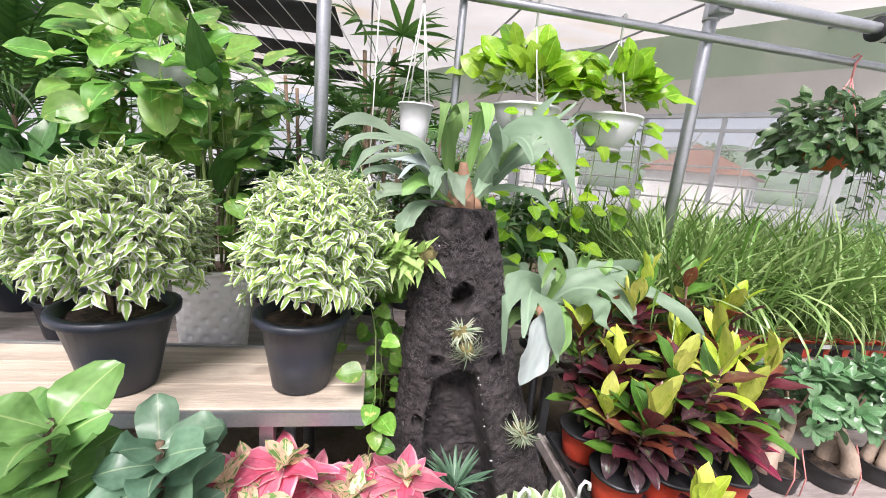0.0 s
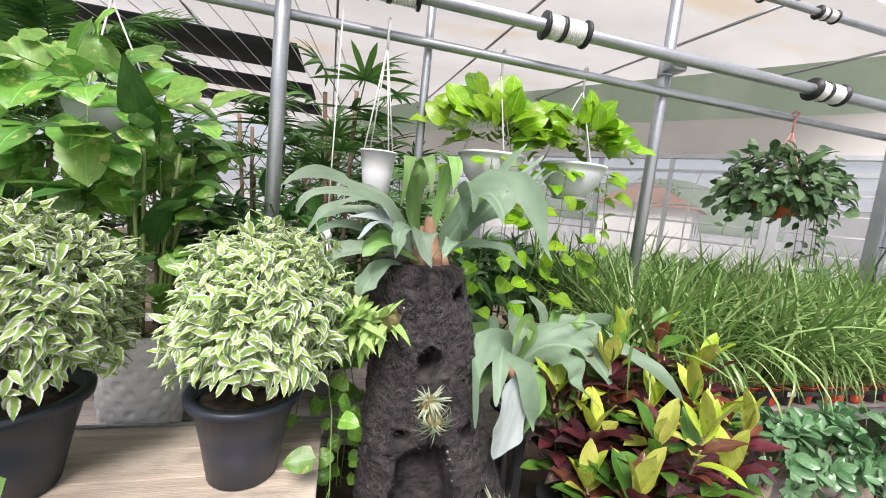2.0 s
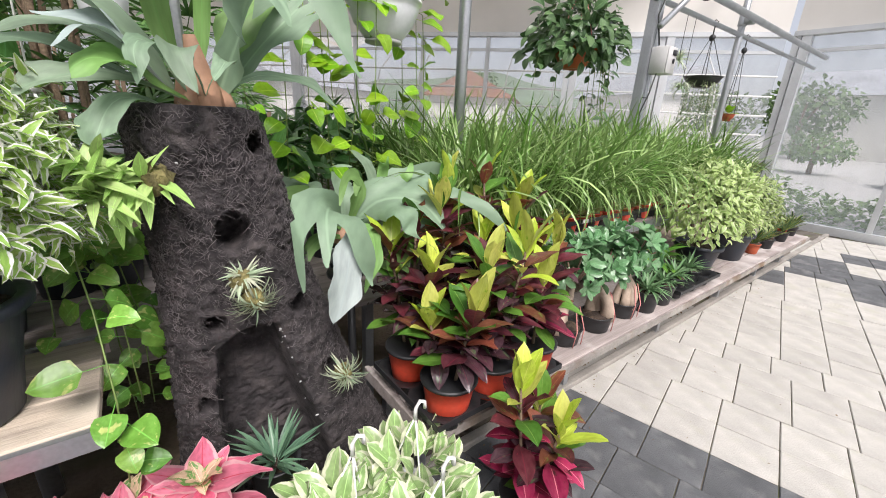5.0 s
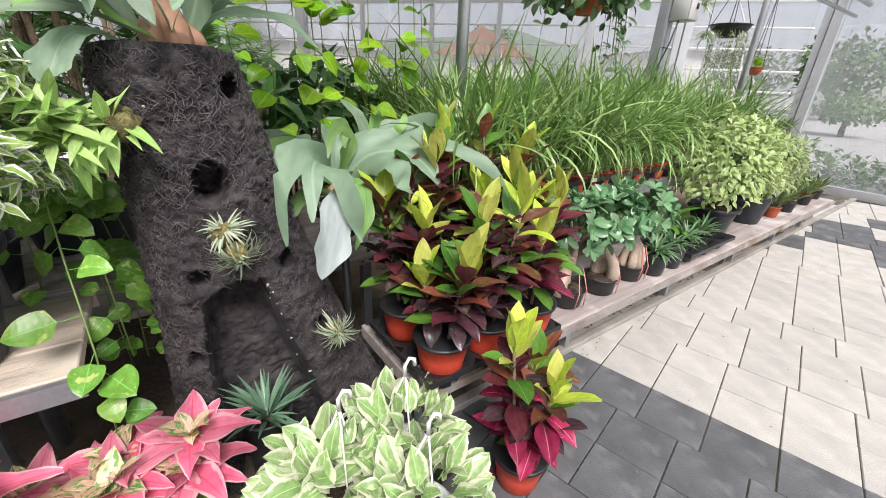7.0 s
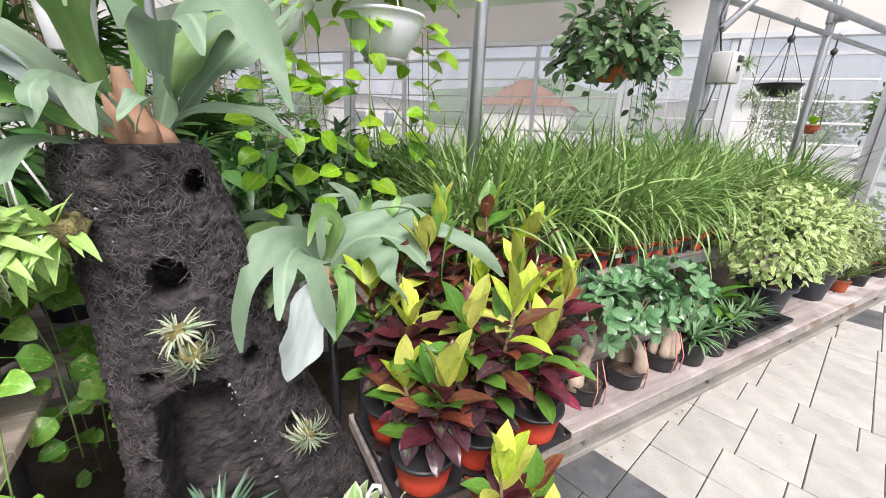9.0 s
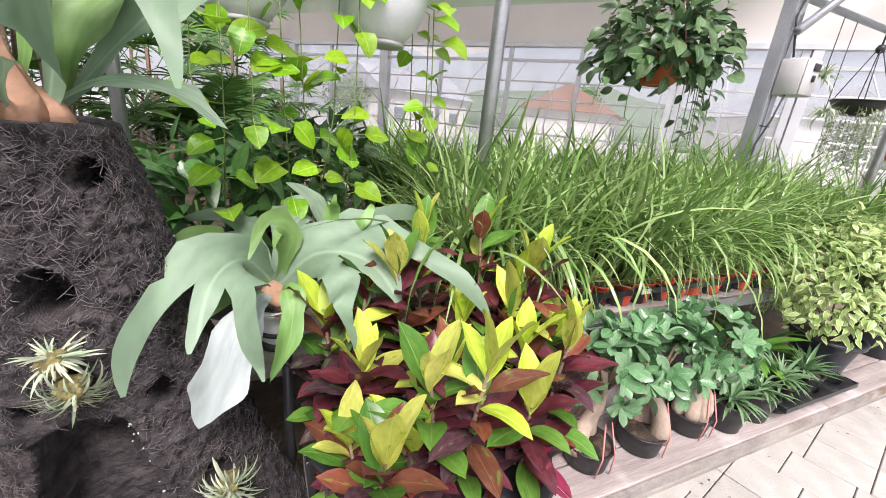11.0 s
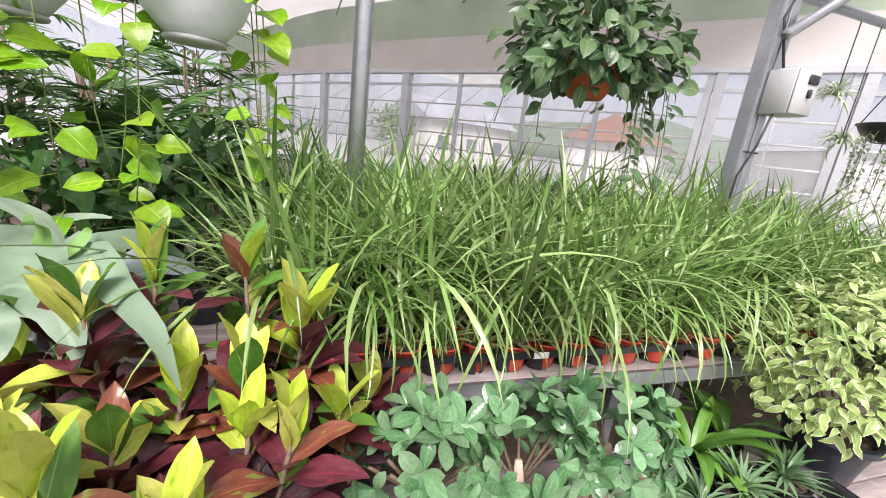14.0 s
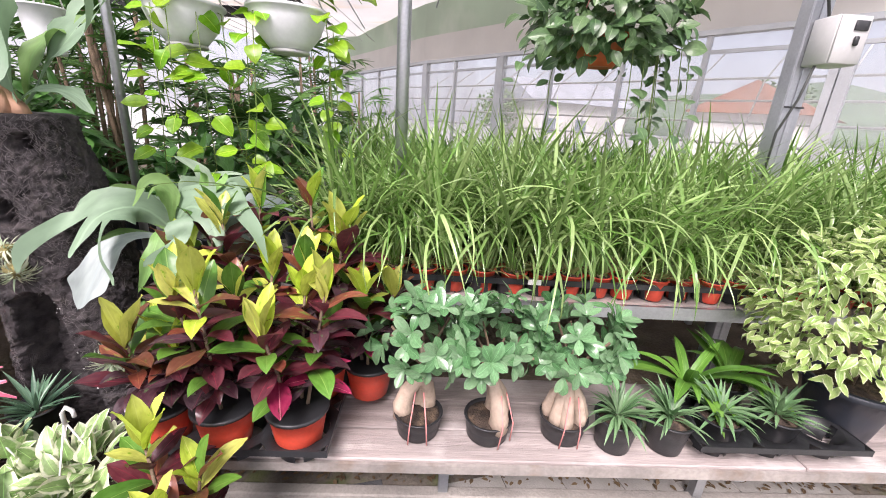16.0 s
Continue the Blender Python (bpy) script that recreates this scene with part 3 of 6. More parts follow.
post(-0.27, 2.03, 0.032, 4.3)
post(0.36, 2.09, 0.02, 4.3, False)
post(1.68, 2.09, 0.032, 4.3)
channel = thing("post", 3.56, 2.05, 0, "galvanised steel channel post with cable ties", "post", "steel posts", kind="structure")
for a in ((-0.045, -0.03, -0.02, 0.045, -0.022, 4.3), (-0.045, -0.022, -0.02, -0.037, 0.05, 4.3), (0.037, -0.022, -0.02, 0.045, 0.05, 4.3), (-0.01, -0.036, -0.02, 0.01, -0.03, 4.3)):
    part("flange", boxm(*a, bevel=0.002), STEEL, channel, smooth=False)
part("cable_tie", boxm(-0.049, -0.04, 1.68, 0.049, -0.0365, 1.688), BLACK, channel, smooth=False)
post(5.3, 2.06, 0.032, 4.3)
pipe = thing("winding_pipe", 0, 1.95, 2.53, "grey steel shaft under the roof with cord reels", "pipe", kind="structure")
part("shaft", tubem([(-3, 0, 0), (8.3, 0, 0)], 0.03, 14), STEEL, pipe)
rail = thing("hanging_rail", 0, 2.05, 2.4, "thin grey steel pipe that baskets hang from", "pipe", kind="structure")
part("shaft", tubem([(-4, 0, -0.02), (8.3, 0, 0)], 0.021, 12), STEEL, rail)


def reel(x, y, z, k):
    o = thing("cord_reel", x, y, z, "cord reel wound with white cord on the shaft", "cord reel", "cord reels")
    part("spool", tubem([(-0.1, 0, 0), (0.1, 0, 0)], 0.04, 16), BLACK, o)
    for s in (-1, 1):
        part("flange", tubem([(s * 0.1, 0, 0), (s * 0.113, 0, 0)], 0.062, 18), BLACK, o)
    turns, n = 15, 150
    bm = tubem([(-0.09 + 0.18 * i / n, 0.047 * math.cos(6.2832 * turns * i / n), 0.047 * math.sin(6.2832 * turns * i / n)) for i in range(n + 1)], 0.0068, 5)
    part("cord", bm, CORD, o, "white cord windings")
    part("band", tubem([(-0.028, 0, 0), (-0.008, 0, 0)], 0.0565, 16), BLACK, o)
    return o


for x in (0.17, 0.97, 2.66, 4.02, -0.75):
    reel(x, 1.95, 2.53, 0)
pipe2 = thing("winding_pipe", 0, 3.2, REEL2_Z, "grey steel shaft under the roof with cord reels", "pipe", kind="structure")
part("shaft", tubem([(1.0, 0, 0), (8.0, 0, 0)], 0.03, 14), STEEL, pipe2)
for x in REEL2_X:
    reel(x, 3.2, REEL2_Z, 1)
tagged(part("brace", tubem([(3.5, 1.97, 2.19), (5.0, 1.97, 3.26)], 0.024, 12), STEEL), "slanting grey steel brace pipe", "brace", kind="structure")
# control box on its post
cb = thing("control_box", 3.62, 1.95, 1.965, "light grey plastic switch box fixed to a steel post", "control box")
part("body", boxm(-0.09, -0.06, -0.105, 0.052, 0.068, 0.09, bevel=0.005), BOXM, cb)
part("lid", boxm(-0.087, -0.07, -0.102, 0.049, -0.06, 0.087, bevel=0.003), BOXM, cb)
part("meter", boxm(-0.025, -0.077, 0.028, 0.038, -0.07, 0.068, bevel=0.003), BLACK, cb, "black meter window")
part("switch", boxm(-0.012, -0.082, -0.03, 0.008, -0.07, 0.006, bevel=0.003), BLACK, cb, "black rocker switch")
part("cable", tubem([(-0.08, 0.0, -0.1), (-0.09, 0.02, -0.25), (-0.12, 0.05, -0.4), (-0.11, 0.06, -0.7)], 0.006, 6), DARKCORD, cb)
part("cable", tubem([(-0.06, 0.03, 0.1), (-0.12, 0.05, 0.3), (-0.05, 0.04, 0.5)], 0.006, 6), DARKCORD, cb)

# ---- benches ----
bl = thing("potting_bench", 0, 0, 0, "wooden plank bench with a grey steel edge", "bench")
for k, (a, b) in enumerate(((1.262, 1.405), (1.409, 1.55), (1.554, 1.69))):
    for x0, x1 in ((-3.3, -1.72), (-1.716, 0.012)):
        part("plank", boxm(x0, a, 0.738, x1, b, 0.77, bevel=0.003), PLANK, bl, smooth=False)
part("edge_rail", boxm(-3.3, 1.243, 0.715, 0.02, 1.26, 0.765), STEEL, bl, smooth=False)
part("edge_rail", boxm(-3.3, 1.692, 0.715, 0.02, 1.705, 0.778), STEEL, bl, smooth=False)
for x in (-0.3, -1.6, -2.9):
    for y in (1.29, 1.66):
        part("leg", boxm(x - 0.022, y - 0.022, 0, x + 0.022, y + 0.022, 0.735), STEEL, bl, smooth=False)
    part("cross_bar", boxm(x - 0.015, 1.3, 0.69, x + 0.015, 1.66, 0.734), STEEL, bl, smooth=False)

low = thing("low_bench", 0, 0, 0, "low grey-brown deck board bench on steel legs", "bench")
for x0, x1 in ((0.88, 3.3), (3.306, 6.2)):
    for a, b in ((1.155, 1.3), (1.306, 1.47), (1.476, 1.64)):
        part("board", boxm(x0, a, 0.335, x1, b, 0.365, bevel=0.004), DECK, low, smooth=False)
for y in (1.145, 1.645):
    part("edge_rail", boxm(0.87, y - 0.007, 0.318, 6.21, y + 0.007, 0.355), RUSTY, low, smooth=False)
part("end_board", boxm(0.855, 1.14, 0.31, 0.877, 1.65, 0.37, bevel=0.003), DECK, low, smooth=False)
for x in (0.95, 1.95, 3.06, 4.2, 5.2, 6.05):
    for y in (1.33, 1.6):
        part("leg", boxm(x - 0.02, y - 0.02, 0, x + 0.02, y + 0.02, 0.333), STEEL, low, smooth=False)
    part("bearer", boxm(x - 0.02, 1.16, 0.29, x + 0.02, 1.64, 0.333), STEEL, low, smooth=False)
kerb = part("kerb", boxm(0.6, 1.29, -0.05, 8.6, 1.345, 0.03, bevel=0.006), CONC, smooth=False)
tagged(kerb, "narrow pale concrete kerb along the bench", "kerb", kind="structure")

high = thing("high_bench", 0, 0, 0, "steel bench with board top full of grass pots", "bench")
for k in range(9):
    y = 1.56 + k * 0.17
    part("board", boxm(1.35, y, 0.79, 5.9, y + 0.165, 0.82, bevel=0.003), DECK, high, smooth=False)
part("edge_rail", boxm(1.34, 1.54, 0.765, 5.91, 1.556, 0.822), STEEL, high, smooth=False)
for x in (1.45, 2.75, 4.1, 5.6):
    for y in (1.68, 3.0):
        part("leg", boxm(x - 0.022, y - 0.022, 0, x + 0.022, y + 0.022, 0.788), STEEL, high, smooth=False)
back = thing("back_bench", 0, 0, 0, "low steel bench behind the front row of plants", "bench")
for k in range(6):
    part("board", boxm(-4.2, 1.83 + k * 0.2, 0.57, 1.2, 2.02 + k * 0.2, 0.6, bevel=0.003), DECK, back, smooth=False)
for x in (-4.0, -2.4, -0.8, 1.0):
    for y in (1.9, 2.9):
        part("leg", boxm(x - 0.022, y - 0.022, 0, x + 0.022, y + 0.022, 0.568), STEEL, back, smooth=False)
rear = thing("rear_bench", 0, 0, 0, "steel bench along the back with pots", "bench")
for k in range(6):
    part("board", boxm(0.6, 3.4 + k * 0.2, 0.82, 6.0, 3.59 + k * 0.2, 0.85, bevel=0.003), DECK, rear, smooth=False)
for x in (0.8, 3.2, 5.8):
    for y in (3.5, 4.5):
        part("leg", boxm(x - 0.022, y - 0.022, 0, x + 0.022, y + 0.022, 0.818), STEEL, rear, smooth=False)


# ---- leaves, each built once ----
OVALS = lambda nm, mat, **k: [leaf_data(nm, mat, seed=s, droop=d, **k) for s, d in ((1, 0.2), (2, 0.6), (3, 1.0))]
M_VARFIC = OVALS("leaf", L_VARFIC, w=0.42, prof=lance, nl=4, nw=2, fold=0.35, wave=0.04)
M_PALEFIC = OVALS("leaf", L_PALEFIC, w=0.42, prof=lance, nl=4, nw=2, fold=0.35, wave=0.04)
M_POTHOS = OVALS("leaf", L_POTHOS, w=0.82, prof=heart, nl=7, nw=4, fold=0.15, wave=0.03, stalk=0.45)
M_NEON = OVALS("leaf", L_NEON, w=0.82, prof=heart, nl=6, nw=4, fold=0.18, wave=0.03, stalk=0.4)
M_CYEL = OVALS("leaf", L_CYEL, w=0.38, prof=ellip, nl=7, nw=4, fold=0.3, wave=0.02)
M_CRED = OVALS("leaf", L_CRED, w=0.45, prof=ellip, nl=7, nw=4, fold=0.25, wave=0.03)
M_CDARK = OVALS("leaf", L_CDARK, w=0.45, prof=ellip, nl=7, nw=4, fold=0.25, wave=0.03)
M_CGRN = OVALS("leaf", L_CGRN, w=0.45, prof=ellip, nl=7, nw=4, fold=0.25, wave=0.02)
M_CBRZ = OVALS("leaf", L_CBRZ, w=0.4, prof=ellip, nl=7, nw=4, fold=0.25, wave=0.03)
M_CPINK = OVALS("leaf", L_CPINK, w=0.45, prof=ellip, nl=7, nw=4, fold=0.25, wave=0.02)
M_FICUS = OVALS("leaf", L_FICUS, w=0.47, prof=obov, nl=7, nw=4, fold=0.2)
M_HOYA = OVALS("leaf", L_HOYA, w=0.6, prof=oval, nl=5, nw=4, fold=0.25, stalk=0.12)
M_DARK = OVALS("leaf", L_DARK, w=0.4, prof=lance, nl=5, nw=2, fold=0.2)
M_BLADE = OVALS("blade", L_PALM, w=0.115, prof=strap, nl=6, nw=2, fold=0.4)
M_FIDDLE = OVALS("leaf", L_FIDDLE, w=0.78, prof=obov, nl=8, nw=6, fold=0.15, wave=0.09)
M_BLUEG = OVALS("leaf", L_BLUEG, w=0.68, prof=obov, nl=7, nw=4, fold=0.2, wave=0.08)
M_PINK = OVALS("bract", L_PINK, w=0.52, prof=lance, nl=7, nw=4, fold=0.15, wave=0.05)
M_CREAMP = OVALS("bract", L_CREAMP, w=0.5, prof=oval, nl=6, nw=4, fold=0.2, wave=0.05)
M_VPOTH = OVALS("leaf", L_VPOTH, w=0.6, prof=heart, nl=6, nw=4, fold=0.25, wave=0.05, stalk=0.2)
M_TILL = [leaf_data("blade", L_TILL, w=0.065, prof=strap, droop=d, nl=6, nw=2, fold=0.5) for d in (0.8, 1.8, 3.0)]
M_TILLBEAD = OVALS("bead", L_TILL, w=0.6, prof=oval, nl=3, nw=2, fold=0.3)
M_SUCC = [leaf_data("blade", L_SUCC, w=0.12, prof=lance, droop=d, nl=5, nw=2, fold=0.5) for d in (0.2, 0.7, 1.2)]
M_STRAP = [leaf_data("leaf", L_CGRN, w=0.16, prof=strap, droop=d, nl=7, nw=4, fold=0.3) for d in (0.6, 1.3, 1.9)]
M_BR = [leaf_data("leaf", L_CGRN2, w=0.25, prof=lance, droop=d, nl=5, nw=2, fold=0.3) for d in (0.2, 0.7)]
M_DARKBIG = OVALS("leaf", L_DARK, w=0.36, prof=lance, nl=6, nw=4, fold=0.2, wave=0.02)
M_SNAKE = [leaf_data("leaf", L_SNAKE, w=0.14, prof=strap, droop=d, nl=5, nw=2, fold=0.5) for d in (0.0, 0.15)]
M_ZZ = OVALS("leaf", L_ZZ, w=0.14, prof=lance, nl=6, nw=2, fold=0.3)
M_SPIDER = [leaf_data("leaf", L_SPIDER, w=0.05, prof=strap, droop=d, nl=6, nw=2, fold=0.4) for d in (1.2, 1.8, 2.3)]
M_AGAVE = [leaf_data("leaf", L_BLUEG, w=0.12, prof=lance, droop=d, nl=5, nw=2, fold=0.5) for d in (0.1, 0.4)]
M_LITTER = OVALS("leaf", L_LITTER, w=0.5, prof=oval, nl=3, nw=2, fold=0.3)
M_OUT = OVALS("leaf", L_TREE, w=0.6, prof=oval, nl=3, nw=2, fold=0.2)


def rand_pick(rnd, seq):
    return seq[rnd.randrange(len(seq))]


def pot(parent, r0, r1, h, mat, soil_at=0.85, lip=0.012, name="pot"):
    part(name, shell(r0, r1, h, lip), mat, parent)
    part("soil", soil((r0 + (r1 - r0) * soil_at) * 0.97), SOIL, parent, m=pose(0, 0, h * soil_at))


# ---- the fern-fibre log ----


def log_column():
    o = thing("fibre_log", 0, 0, 0, "tall black tree fern fibre log with holes and an arched hollow", "log planter")
    bm = bmesh.new()
    NA, NZ = 220, 260
    keys = ((-0.02, 0.10, 0.97), (0.1, 0.12, 0.93), (0.3, 0.145, 0.83), (0.55, 0.165, 0.73), (0.92, 0.168, 0.605), (1.2, 0.165, 0.535), (1.38, 0.155, 0.485), (1.44, 0.17, 0.468), (1.452, 0.2, 0.44))
    holes = ((0.357, 1.12, 0.042, 0.055, 0.10), (0.44, 1.36, 0.022, 0.03, 0.06), (0.283, 0.85, 0.026, 0.028, 0.07), (0.52, 0.86, 0.026, 0.03, 0.07), (0.235, 0.575, 0.022, 0.032, 0.07), (0.62, 0.575, 0.03, 0.035, 0.05), (0.2, 1.26, 0.02, 0.03, 0.05))
    rows = []
    for j in range(NZ + 1):
        z = -0.02 + 1.472 * j / NZ
        for (za, la, ra), (zb, lb, rb) in zip(keys, keys[1:]):
            if z <= zb + 1e-6:
                f = (z - za) / (zb - za)
                xl, xr = la + (lb - la) * f, ra + (rb - ra) * f
                break
        cx, rx = (xl + xr) / 2, (xr - xl) / 2
        ry = 0.17 + 0.1 * max(0, (1 - z)) * 0.5
        row = []
        for i in range(NA):
            a = 2 * math.pi * i / NA
            ca, sa = math.cos(a), math.sin(a)
            sq = (abs(ca) ** 2.6 + abs(sa) ** 2.6) ** (-1 / 2.6)
            x, y = cx + rx * ca * sq, 1.60 + ry * sa * sq
            p = Vector((x * 9, y * 9, z * 7))
            bumpy = 0.012 * noise.noise(p) + 0.009 * noise.noise(p * 3.1) + 0.011 * noise.noise(p * 7) + 0.009 * noise.noise(p * 15)
            x, y = x + ca * bumpy, y + sa * bumpy
            if sa < 0.2:
                for hx, hz, hw, hh, dep in holes:
                    q = ((x - hx) / hw) ** 2 + ((z - hz) / hh) ** 2
                    if q < 1.25:
                        y += 1.4 * dep * min(1, max(0, (1.25 - q) * 4))
                top = 0.825 - 0.65 * max(0, 0.355 - x) - 0.5 * max(0, x - 0.43)
                left, right = 0.27 + 0.015 * math.sin(z * 9), 0.45 + 0.26 * max(0, 0.82 - z)
                if left < x < right and z < top:
                    e = min((x - left) / 0.03, (right - x) / 0.03, (top - z) / 0.04, 1)
                    y += 0.16 * max(0, e)
            row.append(bm.verts.new((x, y, z)))
        rows.append(row)
    for a, b in zip(rows, rows[1:]):
        for i in range(NA):
            bm.faces.new((a[i], a[(i + 1) % NA], b[(i + 1) % NA], b[i]))
    bm.faces.new(rows[-1])
    part("trunk", bm, LOGM, o)
    rnd = random.Random(3)
    bm = bmesh.new()
    for n_fibre in range(12000):
        j, i = rnd.randrange(4, NZ - 2), rnd.randrange(NA)
        z = -0.02 + 1.472 * j / NZ
        a = math.pi + math.pi * rnd.random()
        for (za, la, ra), (zb, lb, rb) in zip(keys, keys[1:]):
            if z <= zb + 1e-6:
                f = (z - za) / (zb - za)
                xl, xr = la + (lb - la) * f, ra + (rb - ra) * f
                break
        cx, rx = (xl + xr) / 2, (xr - xl) / 2
        ry = 0.17 + 0.1 * max(0, (1 - z)) * 0.5
        ca, sa = math.cos(a), math.sin(a)
        sq = (abs(ca) ** 2.6 + abs(sa) ** 2.6) ** (-1 / 2.6)
        p = Vector((cx + rx * ca * sq, 1.60 + ry * sa * sq, z))
        if any(((p.x - h[0]) / h[2]) ** 2 + ((p.z - h[1]) / h[3]) ** 2 < 1.4 for h in holes) or (0.26 < p.x < 0.47 + 0.26 * max(0, 0.82 - p.z) and p.z < 0.83):
            continue
        out = Vector((ca, sa, 0))
        side = Vector((-sa, ca, 0)) * rnd.uniform(-1, 1) + Vector((0, 0, rnd.uniform(-1, 1)))
        q1 = p + out * 0.002
        q2 = p + out * rnd.uniform(0.004, 0.01) + side * 0.013
        q3 = p + out * rnd.uniform(-0.002, 0.006) + side * 0.028
        tube(bm, [q1, q2, q3], rnd.uniform(0.0004, 0.001), 3, caps=False)
    part("fibre", bm, FIBRE, o, "loose black root fibres", smooth=True)["kind"] = "stuff"
    bm = bmesh.new()
    for k in range(56):
        f = rnd.random() ** 1.7
        x, z = 0.462 + 0.12 * f + rnd.gauss(0, 0.011), 0.79 - 0.46 * f
        if k % 9 == 0:
            x, z = 0.62 * rnd.random() + 0.02 * f, 0.9 + 0.45 * rnd.random()
            if not 0.22 < x < 0.46:
                continue
        cx = 0.335 + 0.2 * max(0, 0.9 - z) * 0.9
        y = 1.60 - (0.17 + 0.05 * max(0, 1 - z)) * (1 - min(0.95, abs(x - cx) / (0.19 + 0.13 * max(0, 1 - z))) ** 2.6) ** (1 / 2.6)
        e = Matrix.Translation((x, y, z)) @ Euler((rnd.random(), rnd.random() * 3, rnd.random())).to_matrix().to_4x4()
        bmesh.ops.create_icosphere(bm, subdivisions=1, radius=rnd.uniform(0.0015, 0.0042), matrix=e @ Matrix.Diagonal((1, 0.7, rnd.uniform(0.7, 2.0), 1)))
    part("lichen", bm, BOXM, o, "white lichen flecks")["kind"] = "stuff"
    return o


log_column()


def air_plant(x, y, z, n, size, label, way=(0, -1, -0.3), moss=True):
    o = thing("air_plant", x, y, z, label, "air plant")
    rnd = random.Random(int(x * 1000))
    if moss:
        bm = bmesh.new()
        bmesh.ops.create_icosphere(bm, subdivisions=3, radius=0.03)
        for v in bm.verts:
            v.co *= 1 + 0.5 * noise.noise(v.co * 60)
        part("moss", bm, MOSS, o)
    w = Vector(way).normalized()
    for k in range(n):
        d = (w * 0.9 + sphere_way(rnd)).normalized()
        place("blade", rand_pick(rnd, M_TILL), o, aim((0, 0, 0), d, w, size * rnd.uniform(0.6, 1.1)))
    return o


air_plant(0.36, 1.415, 0.985, 80, 0.085, "silvery green air plant on a moss pad of the log", (0, -0.6, 0.8))
air_plant(0.385, 1.40, 0.93, 100, 0.1, "silvery green air plant hanging from a moss pad", (0.1, -0.7, -0.9))
air_plant(0.648, 1.40, 0.575, 100, 0.1, "dry cream and green air plant on the log", (0.2, -0.9, -0.3))
o = thing("bromeliad", 0.2, 1.412, 1.28, "light green bromeliad growing from a moss tuft on the log", "bromeliad")
bm = bmesh.new()
bmesh.ops.create_icosphere(bm, subdivisions=3, radius=0.035)
for v in bm.verts:
    v.co *= 1 + 0.5 * noise.noise(v.co * 60)
part("moss", bm, MOSS, o)
rnd = random.Random(8)
for k in range(84):
    d = (Vector((-0.8, -0.5, 0.1)) * 0.6 + sphere_way(rnd)).normalized()
    place("leaf", rand_pick(rnd, M_BR), o, aim(Vector((-0.13, -0.05, 0.07 * rnd.uniform(-1, 1))) * rnd.random(), d, (0, -0.5, 1), rnd.uniform(0.07, 0.125)))

# ---- staghorn ferns ----


st = thing("staghorn_fern", 0.33, 1.56, 1.45, "large grey-green staghorn fern growing on top of the log", "fern")
bm = bmesh.new()
for dx, dy, hh, r in ((0.02, -0.03, 0.17, 0.042), (0.055, -0.01, 0.1, 0.04), (-0.03, -0.03, 0.11, 0.04), (0.0, 0.02, 0.13, 0.045)):
    tube(bm, [(dx, dy, -0.02), (dx * 0.9, dy, hh * 0.25), (dx * 0.5 - 0.01, dy, hh * 0.6), (dx * 0.6 - 0.02, dy - 0.01, hh)], r, 12, taper=0.25)
for v in bm.verts:
    v.co += Vector((noise.noise(v.co * 30), noise.noise(v.co * 34 + Vector((5, 0, 0))), 0)) * 0.016
part("shield", bm, PEACH, st, "peach brown dry shield fronds")
A_, B_, C_ = L_STAG, L_STAG2, L_STAGS
